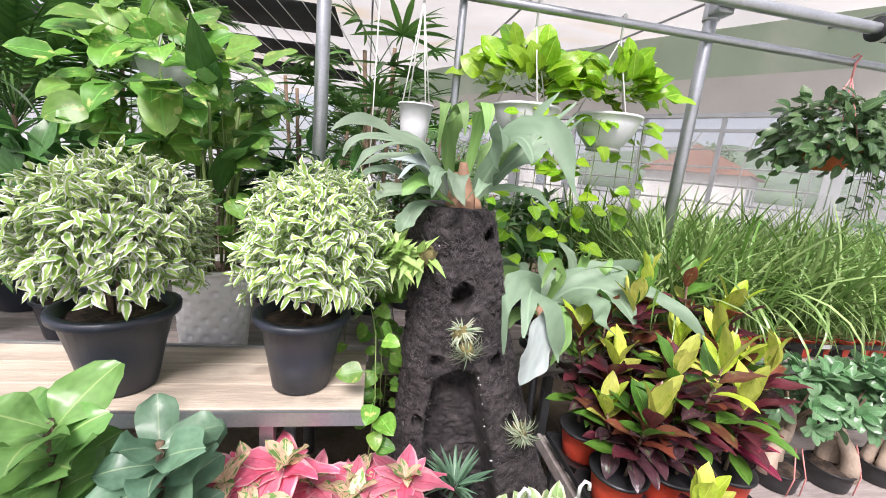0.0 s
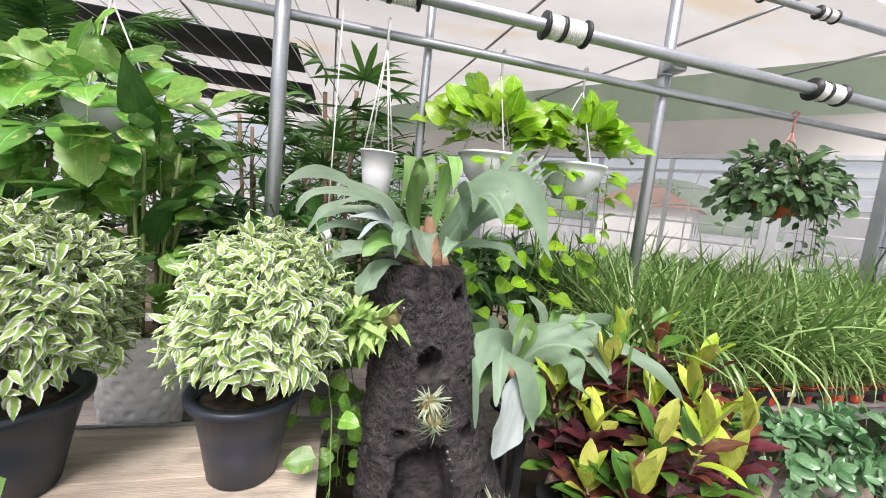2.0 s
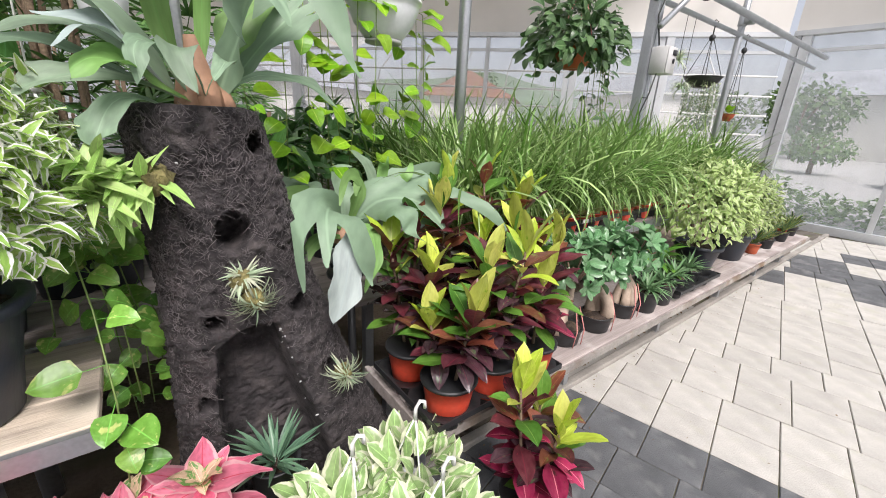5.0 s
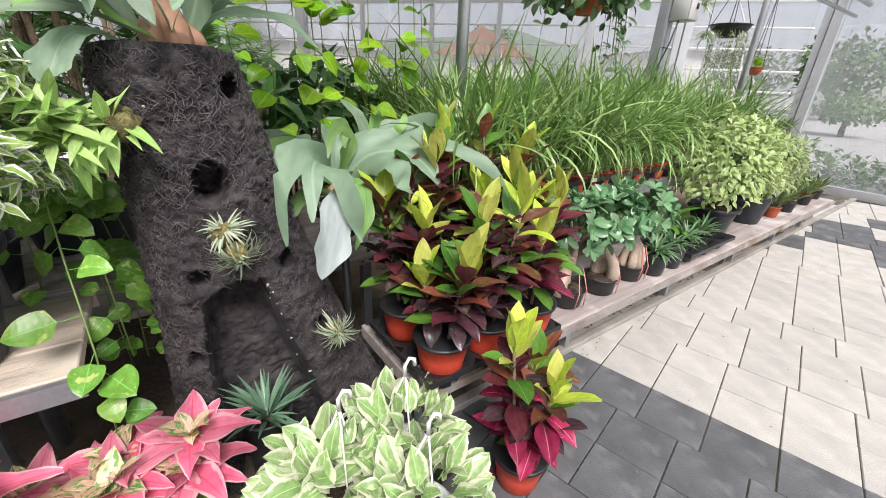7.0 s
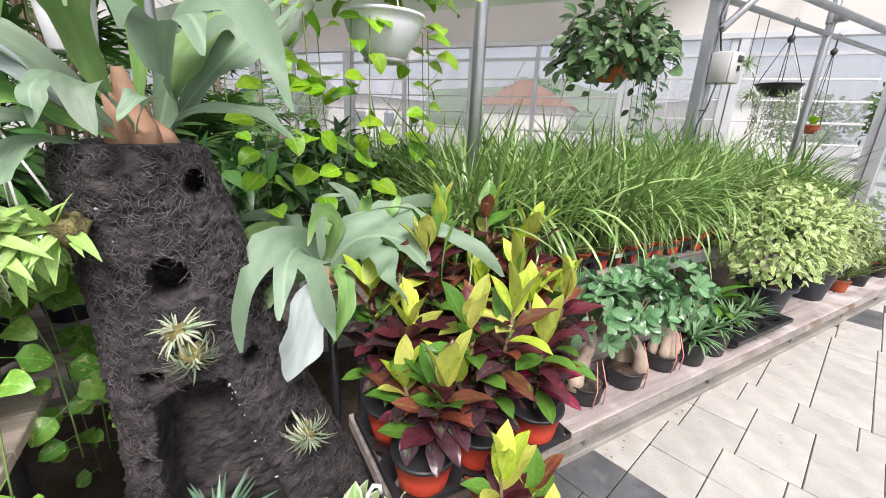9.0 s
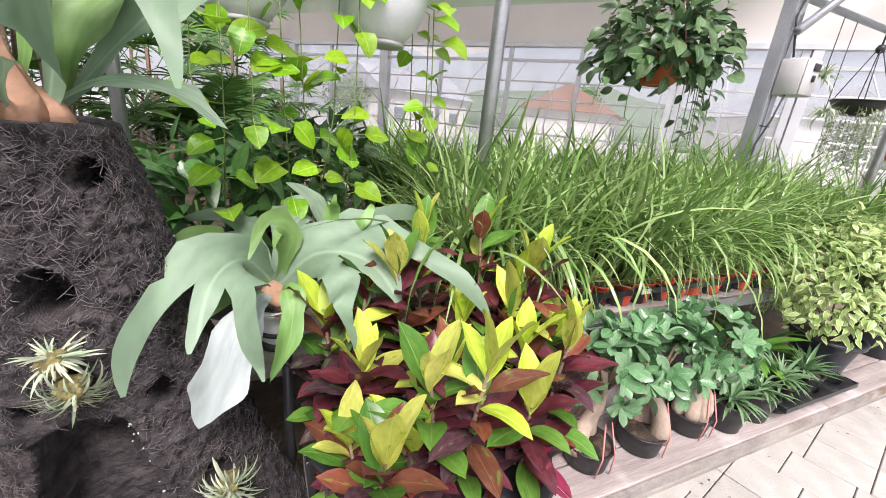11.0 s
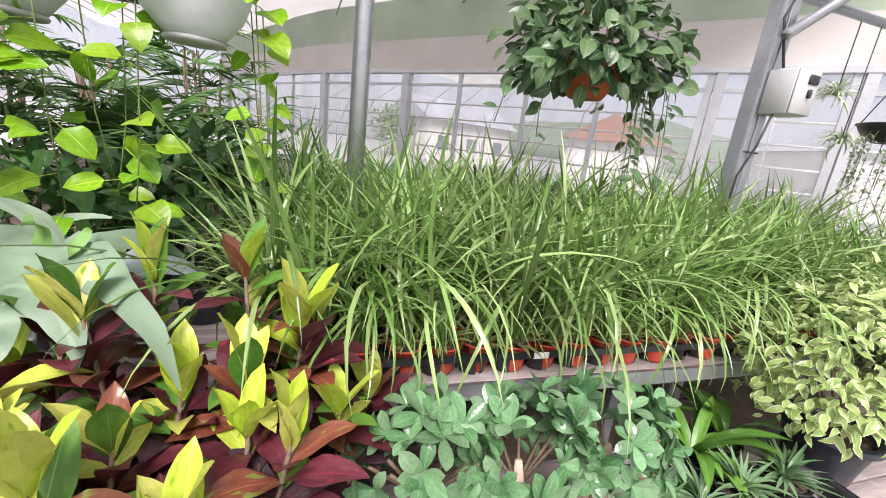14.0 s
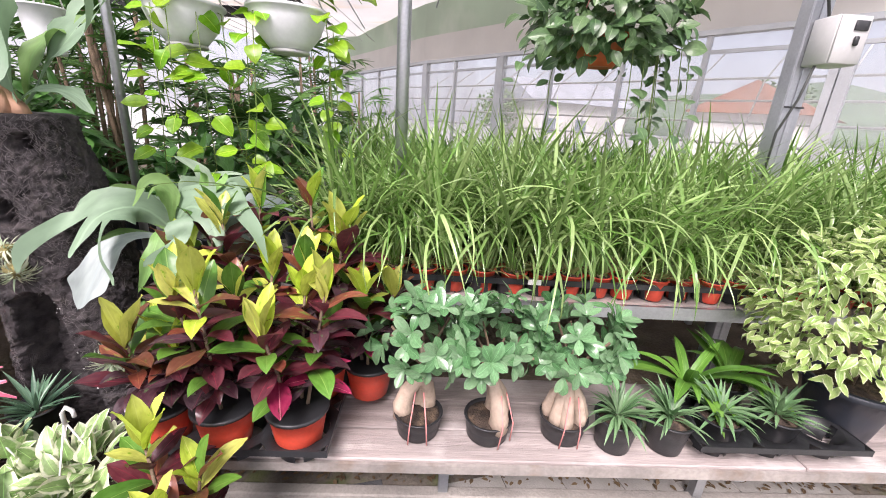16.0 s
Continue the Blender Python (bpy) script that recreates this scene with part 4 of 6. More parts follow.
FRONDS = (
    (A_, ((-0.03, 0, 0.02), (-0.14, -0.04, 0.16), (-0.27, -0.08, 0.22), (-0.4, -0.12, 0.2), (-0.46, -0.15, 0.1)), 0.17, 3, 0.3),
    (A_, ((-0.03, 0, 0.02), (-0.16, 0.02, 0.14), (-0.3, 0.06, 0.16), (-0.42, 0.08, 0.1)), 0.08, 1, 0.0),
    (A_, ((-0.05, 0, 0.02), (-0.2, -0.02, 0.1), (-0.34, -0.05, 0.11), (-0.44, -0.08, 0.04)), 0.065, 1, 0.0),
    (A_, ((-0.05, -0.05, 0.01), (-0.2, -0.1, 0.06), (-0.3, -0.13, 0.04), (-0.37, -0.15, -0.03)), 0.085, 1, 0.0),
    (B_, ((-0.03, -0.06, 0.01), (-0.12, -0.13, 0.08), (-0.2, -0.18, 0.08), (-0.26, -0.2, 0.02)), 0.11, 1, 0.0),
    (A_, ((0, -0.05, 0.02), (-0.04, -0.13, 0.12), (-0.05, -0.2, 0.12), (-0.03, -0.25, 0.01)), 0.1, 1, 0.0),
    (A_, ((0, -0.05, 0.02), (-0.09, -0.1, 0.12), (-0.13, -0.16, 0.1), (-0.12, -0.2, 0.0)), 0.08, 1, 0.0),
    (B_, ((-0.02, 0, 0.03), (-0.06, -0.03, 0.2), (-0.08, -0.09, 0.345), (-0.09, -0.17, 0.33), (-0.09, -0.19, 0.19)), 0.105, 2, 0.1),
    (B_, ((0.0, 0, 0.03), (0.03, 0.0, 0.2), (0.04, -0.05, 0.36), (0.03, -0.14, 0.35), (0.02, -0.17, 0.21)), 0.085, 1, 0.0),
    (A_, ((0.04, -0.02, 0.03), (0.09, -0.07, 0.16), (0.14, -0.17, 0.26), (0.17, -0.27, 0.2), (0.18, -0.32, 0.06)), 0.27, 3, 0.35),
    (A_, ((0.05, 0, 0.03), (0.16, 0.01, 0.16), (0.28, 0.02, 0.27), (0.4, 0.03, 0.38), (0.47, 0.02, 0.44)), 0.15, 4, 0.9),
    (A_, ((0.06, 0, 0.03), (0.18, -0.02, 0.09), (0.31, -0.06, 0.07), (0.45, -0.12, -0.07)), 0.075, 1, 0.0),
    (B_, ((0.06, 0.03, 0.03), (0.12, 0.04, 0.2), (0.22, 0.06, 0.3), (0.33, 0.06, 0.27)), 0.13, 2, 0.4),
    (A_, ((-0.08, -0.06, -0.01), (-0.17, -0.13, 0.0), (-0.22, -0.17, -0.06), (-0.23, -0.19, -0.13)), 0.09, 1, 0.0),
    (C_, ((-0.06, 0.0, 0.01), (-0.13, -0.1, 0.13), (-0.22, -0.16, 0.15), (-0.31, -0.2, 0.09)), 0.09, 2, 0.3),
    (A_, ((0.02, -0.06, 0.02), (0.05, -0.14, 0.1), (0.04, -0.2, 0.11), (0.0, -0.24, 0.05)), 0.06, 1, 0.0),
)
for k, (mt, pts, wd, fg, sp) in enumerate(FRONDS):
    frond(st, mt, pts, wd, fg, sp, 0.55, seed=500 + k)

ps = thing("plant_stand", 0.79, 1.68, 0, "dark steel stand under a white pot", "plant stand")
part("pole", tubem([(0.03, 0, 0), (0.02, 0, 0.82)], 0.017, 10), BLACK, ps)
part("ring", lathe([(0.07, 0.815), (0.075, 0.82), (0.075, 0.835), (0.07, 0.84)], 18), BLACK, ps)
st2 = thing("staghorn_fern", 0.79, 1.66, 0.84, "grey-green staghorn fern in a small white pot", "fern")
pot(st2, 0.055, 0.075, 0.12, WHITEP, 0.95)
part("band", lathe([(0.066, 0.03), (0.069, 0.031), (0.07, 0.042), (0.067, 0.043)], 24), BLACK, st2)
bm = bmesh.new()
bmesh.ops.create_icosphere(bm, subdivisions=3, radius=0.05)
for v in bm.verts:
    v.co *= 1 + 0.4 * noise.noise(v.co * 25)
part("shield", bm, PEACH, st2, "peach brown dry shield fronds", m=pose(0, 0, 0.14))
FRONDS2 = (
    (A_, ((0, 0, 0.17), (-0.08, -0.07, 0.29), (-0.15, -0.18, 0.27), (-0.18, -0.28, 0.14), (-0.17, -0.33, 0.0)), 0.24, 3, 0.35),
    (A_, ((0, 0, 0.17), (0.1, -0.08, 0.3), (0.22, -0.17, 0.31), (0.3, -0.24, 0.2), (0.33, -0.27, 0.06)), 0.3, 3, 0.5),
    (A_, ((0.02, 0, 0.17), (0.15, -0.03, 0.3), (0.3, -0.06, 0.3), (0.43, -0.1, 0.17)), 0.2, 3, 0.6),
    (B_, ((0.05, 0.02, 0.17), (0.14, 0.0, 0.29), (0.19, -0.03, 0.4), (0.2, -0.06, 0.45)), 0.12, 2, 0.8),
    (B_, ((0.05, 0.02, 0.17), (0.18, 0.02, 0.28), (0.27, 0.0, 0.34), (0.32, -0.04, 0.3)), 0.12, 1, 0.0),
    (A_, ((0.05, 0.02, 0.17), (0.14, 0.04, 0.32), (0.11, 0.04, 0.42), (0.02, 0.02, 0.49)), 0.07, 1, 0.0),
    (B_, ((0, 0, 0.17), (0.03, -0.04, 0.33), (-0.01, -0.09, 0.38), (-0.06, -0.13, 0.29)), 0.09, 2, 0.3),
    (B_, ((0, 0, 0.17), (-0.12, 0.0, 0.26), (-0.2, -0.02, 0.3), (-0.27, -0.06, 0.25)), 0.13, 2, 0.5),
    (B_, ((0, -0.02, 0.15), (0.03, -0.12, 0.2), (0.02, -0.2, 0.12), (-0.03, -0.24, -0.03)), 0.09, 1, 0.0),
    (B_, ((0, -0.02, 0.15), (-0.13, -0.08, 0.18), (-0.22, -0.14, 0.14), (-0.28, -0.17, 0.07)), 0.07, 1, 0.0),
    (A_, ((0, 0, 0.17), (0.04, 0.1, 0.3), (0.1, 0.2, 0.33), (0.16, 0.28, 0.28)), 0.16, 3, 0.6),
    (A_, ((0, 0, 0.17), (-0.08, 0.1, 0.28), (-0.14, 0.18, 0.3), (-0.2, 0.24, 0.24)), 0.14, 2, 0.6),
    (C_, ((-0.03, -0.08, 0.18), (-0.09, -0.22, 0.17), (-0.15, -0.3, 0.03), (-0.25, -0.34, -0.17)), 0.16, 1, 0.0),
    (C_, ((0.1, 0.05, 0.18), (0.24, 0.06, 0.26), (0.36, 0.05, 0.26), (0.47, 0.03, 0.19)), 0.15, 2, 0.2),
    (C_, ((0.1, 0.0, 0.16), (0.22, -0.03, 0.2), (0.34, -0.05, 0.18), (0.42, -0.08, 0.1)), 0.12, 2, 0.3),
    (B_, ((0.04, -0.04, 0.14), (0.13, -0.12, 0.16), (0.17, -0.17, 0.07), (0.16, -0.2, -0.05)), 0.1, 1, 0.0),
)
for k, (mt, pts, wd, fg, sp) in enumerate(FRONDS2):
    frond(st2, mt, pts, wd, fg, sp, 0.52, face=(0, -0.8, 0.6), seed=540 + k)

# ---- variegated ficus bushes ----


def bush_poses(rnd, n, radii, size, low=-0.55, drop=0.35, nm=3, fill=0.55):
    out = []
    for _ in range(n):
        d = sphere_way(rnd, low, 1.0)
        k = fill + (1 - fill) * rnd.random() ** 0.6
        lump = 1 + 0.22 * noise.noise(d * 2.3 + Vector((radii[0] * 9, 0, 0)))
        p = Vector((d.x * radii[0], d.y * radii[1], d.z * radii[2])) * k * lump
        w = Vector((d.x, d.y, d.z * 0.5)) + sphere_way(rnd) * 0.95 - Vector((0, 0, drop))
        out.append((rnd.randrange(nm), aim(p, w, d + Vector((0, 0, 0.8)), size * rnd.uniform(0.65, 1.2))))
    return out


def ficus_bush(x, y, z, r0, r1, h, radii, lift, n, seed, label, size=0.055, mat=None, leaves=None, lean=0.0):
    o = thing("variegated_ficus", x, y, z, label, "potted ficus", "variegated ficus")
    rnd = random.Random(seed)
    pot(o, r0, r1, h, mat or NURSERY, 0.86, 0.02)
    for k in range(5):
        a = rnd.uniform(0, 6.28)
        part("stem", tubem([(math.cos(a) * 0.02, math.sin(a) * 0.02, h * 0.84), (math.cos(a) * 0.05, math.sin(a) * 0.05, h + 0.08),
                            (math.cos(a) * radii[0] * 0.5, math.sin(a) * radii[1] * 0.5, h + lift)], 0.008, 6, taper=0.5), BARK, o)
    joined("foliage", leaves or M_VARFIC, bush_poses(rnd, n, radii, size), o, pose(lean, 0, h + lift), "dense green leaves with cream edges", "stuff")
    return o


ficus_bush(-0.8, 1.41, 0.77, 0.102, 0.157, 0.285, (0.25, 0.27, 0.25), 0.23, 3300, 1, "bushy cream-edged ficus in a wide dark grey pot on the bench", 0.052, lean=0.025)
ficus_bush(-0.22, 1.425, 0.77, 0.1, 0.145, 0.28, (0.25, 0.26, 0.26), 0.24, 3300, 2, "bushy cream-edged ficus in a dark grey pot near the bench end", 0.052, lean=0.045)
ficus_bush(3.62, 1.38, 0.365, 0.11, 0.155, 0.25, (0.48, 0.3, 0.36), 0.3, 2600, 3, "wide cream-edged ficus in a black pot on the low bench", 0.062, leaves=M_PALEFIC)
ficus_bush(4.35, 1.38, 0.365, 0.11, 0.155, 0.25, (0.45, 0.28, 0.28), 0.24, 1800, 4, "low cream-edged ficus in a black pot on the low bench", 0.062, leaves=M_PALEFIC)

# ---- white textured pot with stems ----
wp = thing("white_planter", -0.69, 1.9, 0.6, "tall white ceramic pot with a dimpled surface", "plant pot")
bm = bmesh.new()
seg, rings = 150, 78
vs = []
for j in range(rings + 1):
    z = 0.46 * j / rings
    r = 0.128 + 0.037 * (j / rings) ** 0.8
    row = []
    for i in range(seg):
        a = 2 * math.pi * (i + (j % 2) * 0.0) / seg
        cell = math.cos(a * 13 + (math.pi if int(z / 0.04) % 2 else 0)) * math.sin(z / 0.04 * math.pi) ** 2
        rr = r - 0.014 * max(0, cell) - 0.002 * noise.noise(Vector((a * 4, z * 40, 1)))
        row.append(bm.verts.new((rr * math.cos(a), rr * math.sin(a), z)))
    vs.append(row)
for r, z in ((0.171, 0.46), (0.171, 0.475), (0.153, 0.475), (0.143, 0.43)):
    vs.append([bm.verts.new((r * math.cos(2 * math.pi * i / seg), r * math.sin(2 * math.pi * i / seg), z)) for i in range(seg)])
for a, b in zip(vs, vs[1:]):
    for i in range(seg):
        bm.faces.new((a[i], a[(i + 1) % seg], b[(i + 1) % seg], b[i]))
bm.faces.new(vs[0][::-1])
part("pot", bm, CERAMIC, wp)
part("gravel", soil(0.145), plain("brown_bark_chips", (0.3, 0.2, 0.14), 0.9, 0, 0.5, 60.0, 160.0, 0.9), wp, m=pose(0, 0, 0.44))
rnd = random.Random(4)
for k in range(9):
    a = rnd.uniform(0, 6.28)
    x, y = 0.07 * math.cos(a), 0.07 * math.sin(a)
    part("stem", tubem([(x, y, 0.43), (x * 1.3, y * 1.3, 0.8), (x * 2.2, y * 2.2, 1.15)], 0.007, 6), STEM, wp)
for k in range(40):
    d = sphere_way(rnd, -0.2, 0.9)
    place("leaf", rand_pick(rnd, M_DARKBIG), wp, aim(Vector((d.x * 0.15, d.y * 0.15, 0.75 + 0.5 * rnd.random())), d, (0, 0, 1), rnd.uniform(0.2, 0.34)))

# ---- hanging pothos ----


def hanger(o, r, zrim, ztop, mat, n=3, hook_mat=None):
    for k in range(n):
        a = 2 * math.pi * k / n + 0.5
        part("hanger_cord", tubem([(r * math.cos(a), r * math.sin(a), zrim), (0, 0, ztop - 0.09)], 0.0035, 5), mat, o)
    if mat is DARKCORD:
        part("swivel", lathe([(0.006, ztop - 0.15), (0.022, ztop - 0.14), (0.028, ztop - 0.115), (0.018, ztop - 0.095), (0.006, ztop - 0.09)], 14), BLACK, o)
    part("hook", tubem([(0, 0, ztop - 0.1), (0, 0, ztop - 0.02), (0.0, -0.02, ztop + 0.015), (0, 0, ztop + 0.03), (0, 0.022, ztop + 0.018), (0, 0.024, ztop - 0.01)], 0.006, 6), hook_mat or mat, o)


def bowl(o, r, h, mat):
    part("bowl", lathe([(r * 0.42, 0.002), (r * 0.5, -0.004), (r * 0.62, 0.02), (r * 0.82, h * 0.4), (r * 0.95, h * 0.75), (r, h * 0.97), (r * 1.05, h * 0.97), (r * 1.05, h * 1.05), (r * 0.97, h * 1.05), (r * 0.93, h * 0.8)], 32), mat, o)
    part("soil", soil(r * 0.92), SOIL, o, m=pose(0, 0, h * 0.86))
    if mat is WHITEP:
        part("saucer", lathe([(r * 0.3, -0.022), (r * 0.5, -0.02), (r * 0.53, -0.012), (r * 0.5, -0.005)], 24), BOXM, o, "clip-on grey drip saucer")


def vine(o, start, pts, meshes, size, rnd, mat=None, step=0.055, spread=0.9):
    part("vine", tubem([start, *pts], 0.0022, 5), mat or STEM, o)
    path = [Vector(start)] + [Vector(p) for p in pts]
    for a, b in zip(path, path[1:]):
        n = max(1, int((b - a).length / step))
        for k in range(n):
            p = a + (b - a) * ((k + rnd.random()) / n)
            d = Vector((rnd.uniform(-1, 1), rnd.uniform(-1.2, 0.6), rnd.uniform(-0.7, 0.25)))
            place("leaf", rand_pick(rnd, meshes), o, aim(p, d, (0, -0.7, 0.8), size * rnd.uniform(0.6, 1.15)))


def hanging_pothos(x, y, zb, r, h, meshes, size, n, vines, seed, label, spread=(0.3, 0.24, 0.16), mat=None, top=2.4, lift=0.06, cord=None, cat="hanging basket", low=-0.35):
    o = thing("hanging_basket", x, y, zb, label, cat, "hanging baskets")
    rnd = random.Random(seed)
    bowl(o, r, h, mat or WHITEP)
    hanger(o, r, h, top - zb, cord or CORD)
    for k in range(n):
        d = sphere_way(rnd, low, 1.0)
        p = Vector((d.x * spread[0], d.y * spread[1], d.z * spread[2])) * rnd.uniform(0.4, 1.0) + Vector((0, 0, h + lift))
        if p.z < h and math.hypot(p.x, p.y) < r * 1.1:
            p.x, p.y = p.x * 1.1 * r / max(0.01, math.hypot(p.x, p.y)), p.y * 1.1 * r / max(0.01, math.hypot(p.x, p.y))
        w = Vector((d.x * 0.8, d.y * 0.6, 0.8 * max(0, d.z) - 0.4)) + sphere_way(rnd) * 0.45
        if low >= 0:
            w = Vector((d.x * 0.9, d.y * 0.6, 0.5 * d.z + 0.15)) + sphere_way(rnd) * 0.4
        place("leaf", rand_pick(rnd, meshes), o, aim(p, w, d * 0.8 + Vector((0, -0.6, 0.5)), size * rnd.uniform(0.65, 1.2)))
    for dx, dy, drop in vines:
        vine(o, (dx * 0.6, dy * 0.6, h), [(dx * 1.05, dy * 1.05, h - 0.03), (dx * 1.15, dy * 1.15, -drop * 0.5), (dx * 1.2 + rnd.uniform(-0.04, 0.04), dy * 1.2, -drop)], meshes, size * 0.85, rnd, step=0.075)
    return o


hanging_pothos(0.72, 2.05, 1.775, 0.16, 0.15, M_NEON, 0.125, 95, ((0.1, -0.1, 0.55), (-0.05, -0.14, 0.62), (0.16, -0.02, 0.5), (0.02, -0.16, 0.4), (-0.14, 0.05, 0.35)), 11, "bright green pothos spilling from a white hanging bowl", (0.26, 0.18, 0.17), lift=0.08, low=0.05)
hanging_pothos(1.17, 2.05, 1.78, 0.165, 0.15, M_NEON, 0.12, 95, ((0.17, -0.05, 0.42), (0.14, 0.08, 0.3), (-0.15, -0.06, 0.55), (-0.1, -0.12, 0.6), (0.18, 0.02, 0.5)), 12, "yellow-green pothos spilling from a white hanging bowl", (0.26, 0.18, 0.15), lift=0.08, low=0.05)
hanging_pothos(-0.88, 2.05, 1.78, 0.15, 0.14, M_POTHOS, 0.15, 150, ((0.12, -0.12, 0.5), (-0.12, -0.1, 0.55), (0.2, -0.08, 0.45), (0.02, -0.18, 0.6), (-0.2, -0.1, 0.4), (0.3, -0.1, 0.5), (0.22, -0.16, 0.6)), 13, "marbled pothos with large leaves in a white hanging pot", (0.38, 0.3, 0.3), low=-0.95, lift=-0.1)
trailing = hanging_pothos(2.58, 2.03, 1.8, 0.135, 0.12, M_HOYA, 0.09, 298, ((0.24, -0.04, 0.3), (0.34, -0.04, 0.4), (-0.2, -0.05, 0.18), (0.4, 0.0, 0.35), (0.14, -0.12, 0.28), (0.3, 0.08, 0.42), (-0.32, 0.0, 0.14), (0.2, -0.1, 0.36), (0.27, 0.02, 0.44), (0.08, -0.14, 0.2)), 14, "dark green trailing plant in a terracotta-coloured hanging pot", (0.38, 0.3, 0.25), TERRA, cord=RIBBON, lift=0.04, low=-0.75)
rnd = random.Random(140)
joined("foliage", M_HOYA, bush_poses(rnd, 380, (0.36, 0.27, 0.22), 0.08, -0.6, 0.25, fill=0.45), trailing, pose(0, 0, 0.19), "", "stuff")
# pothos bowl on a long cord at the bench end
o = thing("hanging_basket", -0.03, 1.9, 1.0, "marbled pothos trailing from a low white hanging bowl", "hanging basket", "hanging baskets")
rnd = random.Random(15)
bowl(o, 0.13, 0.12, WHITEP)
part("hanger_cord", tubem([(0, 0.1, 1.43), (0, 0.06, 0.98), (0, 0.0, 0.52)], 0.003, 5), CORD, o)
part("hook", lathe([(0.004, 0.46), (0.02, 0.465), (0.022, 0.49), (0.004, 0.53)], 10), CORD, o)
for k in range(4):
    a = 1.57 * k + 0.4
    part("hanger_cord", tubem([(0.13 * math.cos(a), 0.13 * math.sin(a), 0.12), (0.008 * math.cos(a), 0.008 * math.sin(a), 0.47)], 0.004, 5), CORD, o)
for k in range(60):
    d = sphere_way(rnd, -0.6, 0.8)
    place("leaf", rand_pick(rnd, M_POTHOS), o, aim(Vector((d.x * 0.17, d.y * 0.17, 0.1 + d.z * 0.1)), Vector((d.x, d.y - 0.3, -0.5)) + sphere_way(rnd) * 0.4, d + Vector((0, -0.8, 0.4)), rnd.uniform(0.075, 0.12)))
for pts in (((0.03, -0.3, 0.08), (0.07, -0.55, 0.0), (0.08, -0.63, -0.2), (0.07, -0.64, -0.42)), ((0.1, -0.15, 0.05), (0.14, -0.2, -0.2), (0.13, -0.22, -0.5)),
            ((0.05, -0.16, 0.05), (0.07, -0.18, -0.2), (0.08, -0.17, -0.62)), ((0.12, -0.05, 0.05), (0.18, -0.08, -0.25), (0.17, -0.1, -0.45)), ((-0.06, -0.16, 0.05), (-0.05, -0.2, -0.1), (-0.06, -0.2, -0.2)), ((0.02, -0.2, 0.05), (0.1, -0.33, -0.1), (0.11, -0.36, -0.4))):
    vine(o, (pts[0][0] * 0.4, pts[0][1] * 0.4, 0.12), pts, M_POTHOS, 0.082, rnd, step=0.055)

bk = thing("hanging_bucket", 0.165, 1.99, 1.68, "white plastic bucket pot hung on cords", "hanging pot", "hanging baskets")
part("bucket", shell(0.058, 0.078, 0.19, 0.006), WHITEP, bk)
part("soil", soil(0.07), SOIL, bk, m=pose(0, 0, 0.165))
hanger(bk, 0.075, 0.19, 2.4 - 1.68 + 0.0, CORD, 4)

# ---- crotons ----


def croton(name_label, x, y, z, height, seed, pinks=0, group="crotons in the tray", scale=1.0, spread=0.2):
    o = thing("croton", x, y, z, name_label, "potted croton", group, rz=seed * 47 % 360)
    rnd = random.Random(seed)
    part("pot", shell(0.076, 0.098, 0.15, 0.006), REDPOT, o)
    part("rim", lathe([(0.098, 0.141), (0.106, 0.142), (0.107, 0.152), (0.099, 0.154)], 28), BLACK, o, "black inner pot rim")
    part("soil", soil(0.093), SOIL, o, m=pose(0, 0, 0.125))
    low_mix = (M_CDARK, M_CDARK, M_CDARK, M_CRED, M_CGRN)
    mid_mix = (M_CDARK, M_CDARK, M_CRED, M_CRED, M_CGRN, M_CGRN, M_CBRZ)
    high_mix = (M_CBRZ, M_CRED, M_CGRN, M_CRED, M_CYEL)
    for s in range(3):
        a = 6.28 * s / 3 + rnd.random()
        bx, by = math.cos(a) * 0.025, math.sin(a) * 0.025
        tx, ty = math.cos(a) * spread * 0.5, math.sin(a) * spread * 0.5
        h = height * (1.0 if s == 0 else rnd.uniform(0.72, 0.95))
        part("stem", tubem([(bx, by, 0.1), ((bx + tx) / 2, (by + ty) / 2, 0.1 + (h - 0.1) * 0.45), (tx, ty, h - 0.1)], 0.0075, 6, taper=0.6), BARK, o)
        bright = rnd.random() < (0.6 if pinks == 2 else 0.8)
        for k in range(4):
            b = 6.28 * k / 4 + rnd.random()
            ri = radians(rnd.uniform(55, 82))
            d = Vector((math.cos(b) * math.cos(ri), math.sin(b) * math.cos(ri), math.sin(ri)))
            ms = M_CYEL if bright and rnd.random() < 0.85 else rand_pick(rnd, (M_CGRN, M_CBRZ, M_CYEL))
            place("leaf", ms[0], o, aim((tx, ty, h - 0.13 + 0.02 * rnd.random()), d, Vector((-d.x, -d.y, 0.6)), rnd.uniform(0.13, 0.19) * scale))
        n = int(18 + 20 * (h - 0.3))
        for k in range(n):
            f = k / n
            b = 2.4 * k + rnd.random() * 0.6
            ri = radians(rnd.uniform(-18, 32) + 38 * f)
            d = Vector((math.cos(b) * math.cos(ri), math.sin(b) * math.cos(ri), math.sin(ri)))
            zz = 0.23 + (h - 0.37) * f
            ms = rand_pick(rnd, low_mix if f < 0.4 else mid_mix if f < 0.75 else high_mix)
            if pinks and f < (0.7 if pinks == 2 else 0.4) and rnd.random() < (0.42 if pinks == 2 else 0.3):
                ms = M_CPINK
            g = 0.3 + 0.7 * f
            place("leaf", rand_pick(rnd, ms), o, aim((bx + (tx - bx) * g, by + (ty - by) * g, zz), d, (0, 0, 1), rnd.uniform(0.11, 0.18) * scale))
    return o


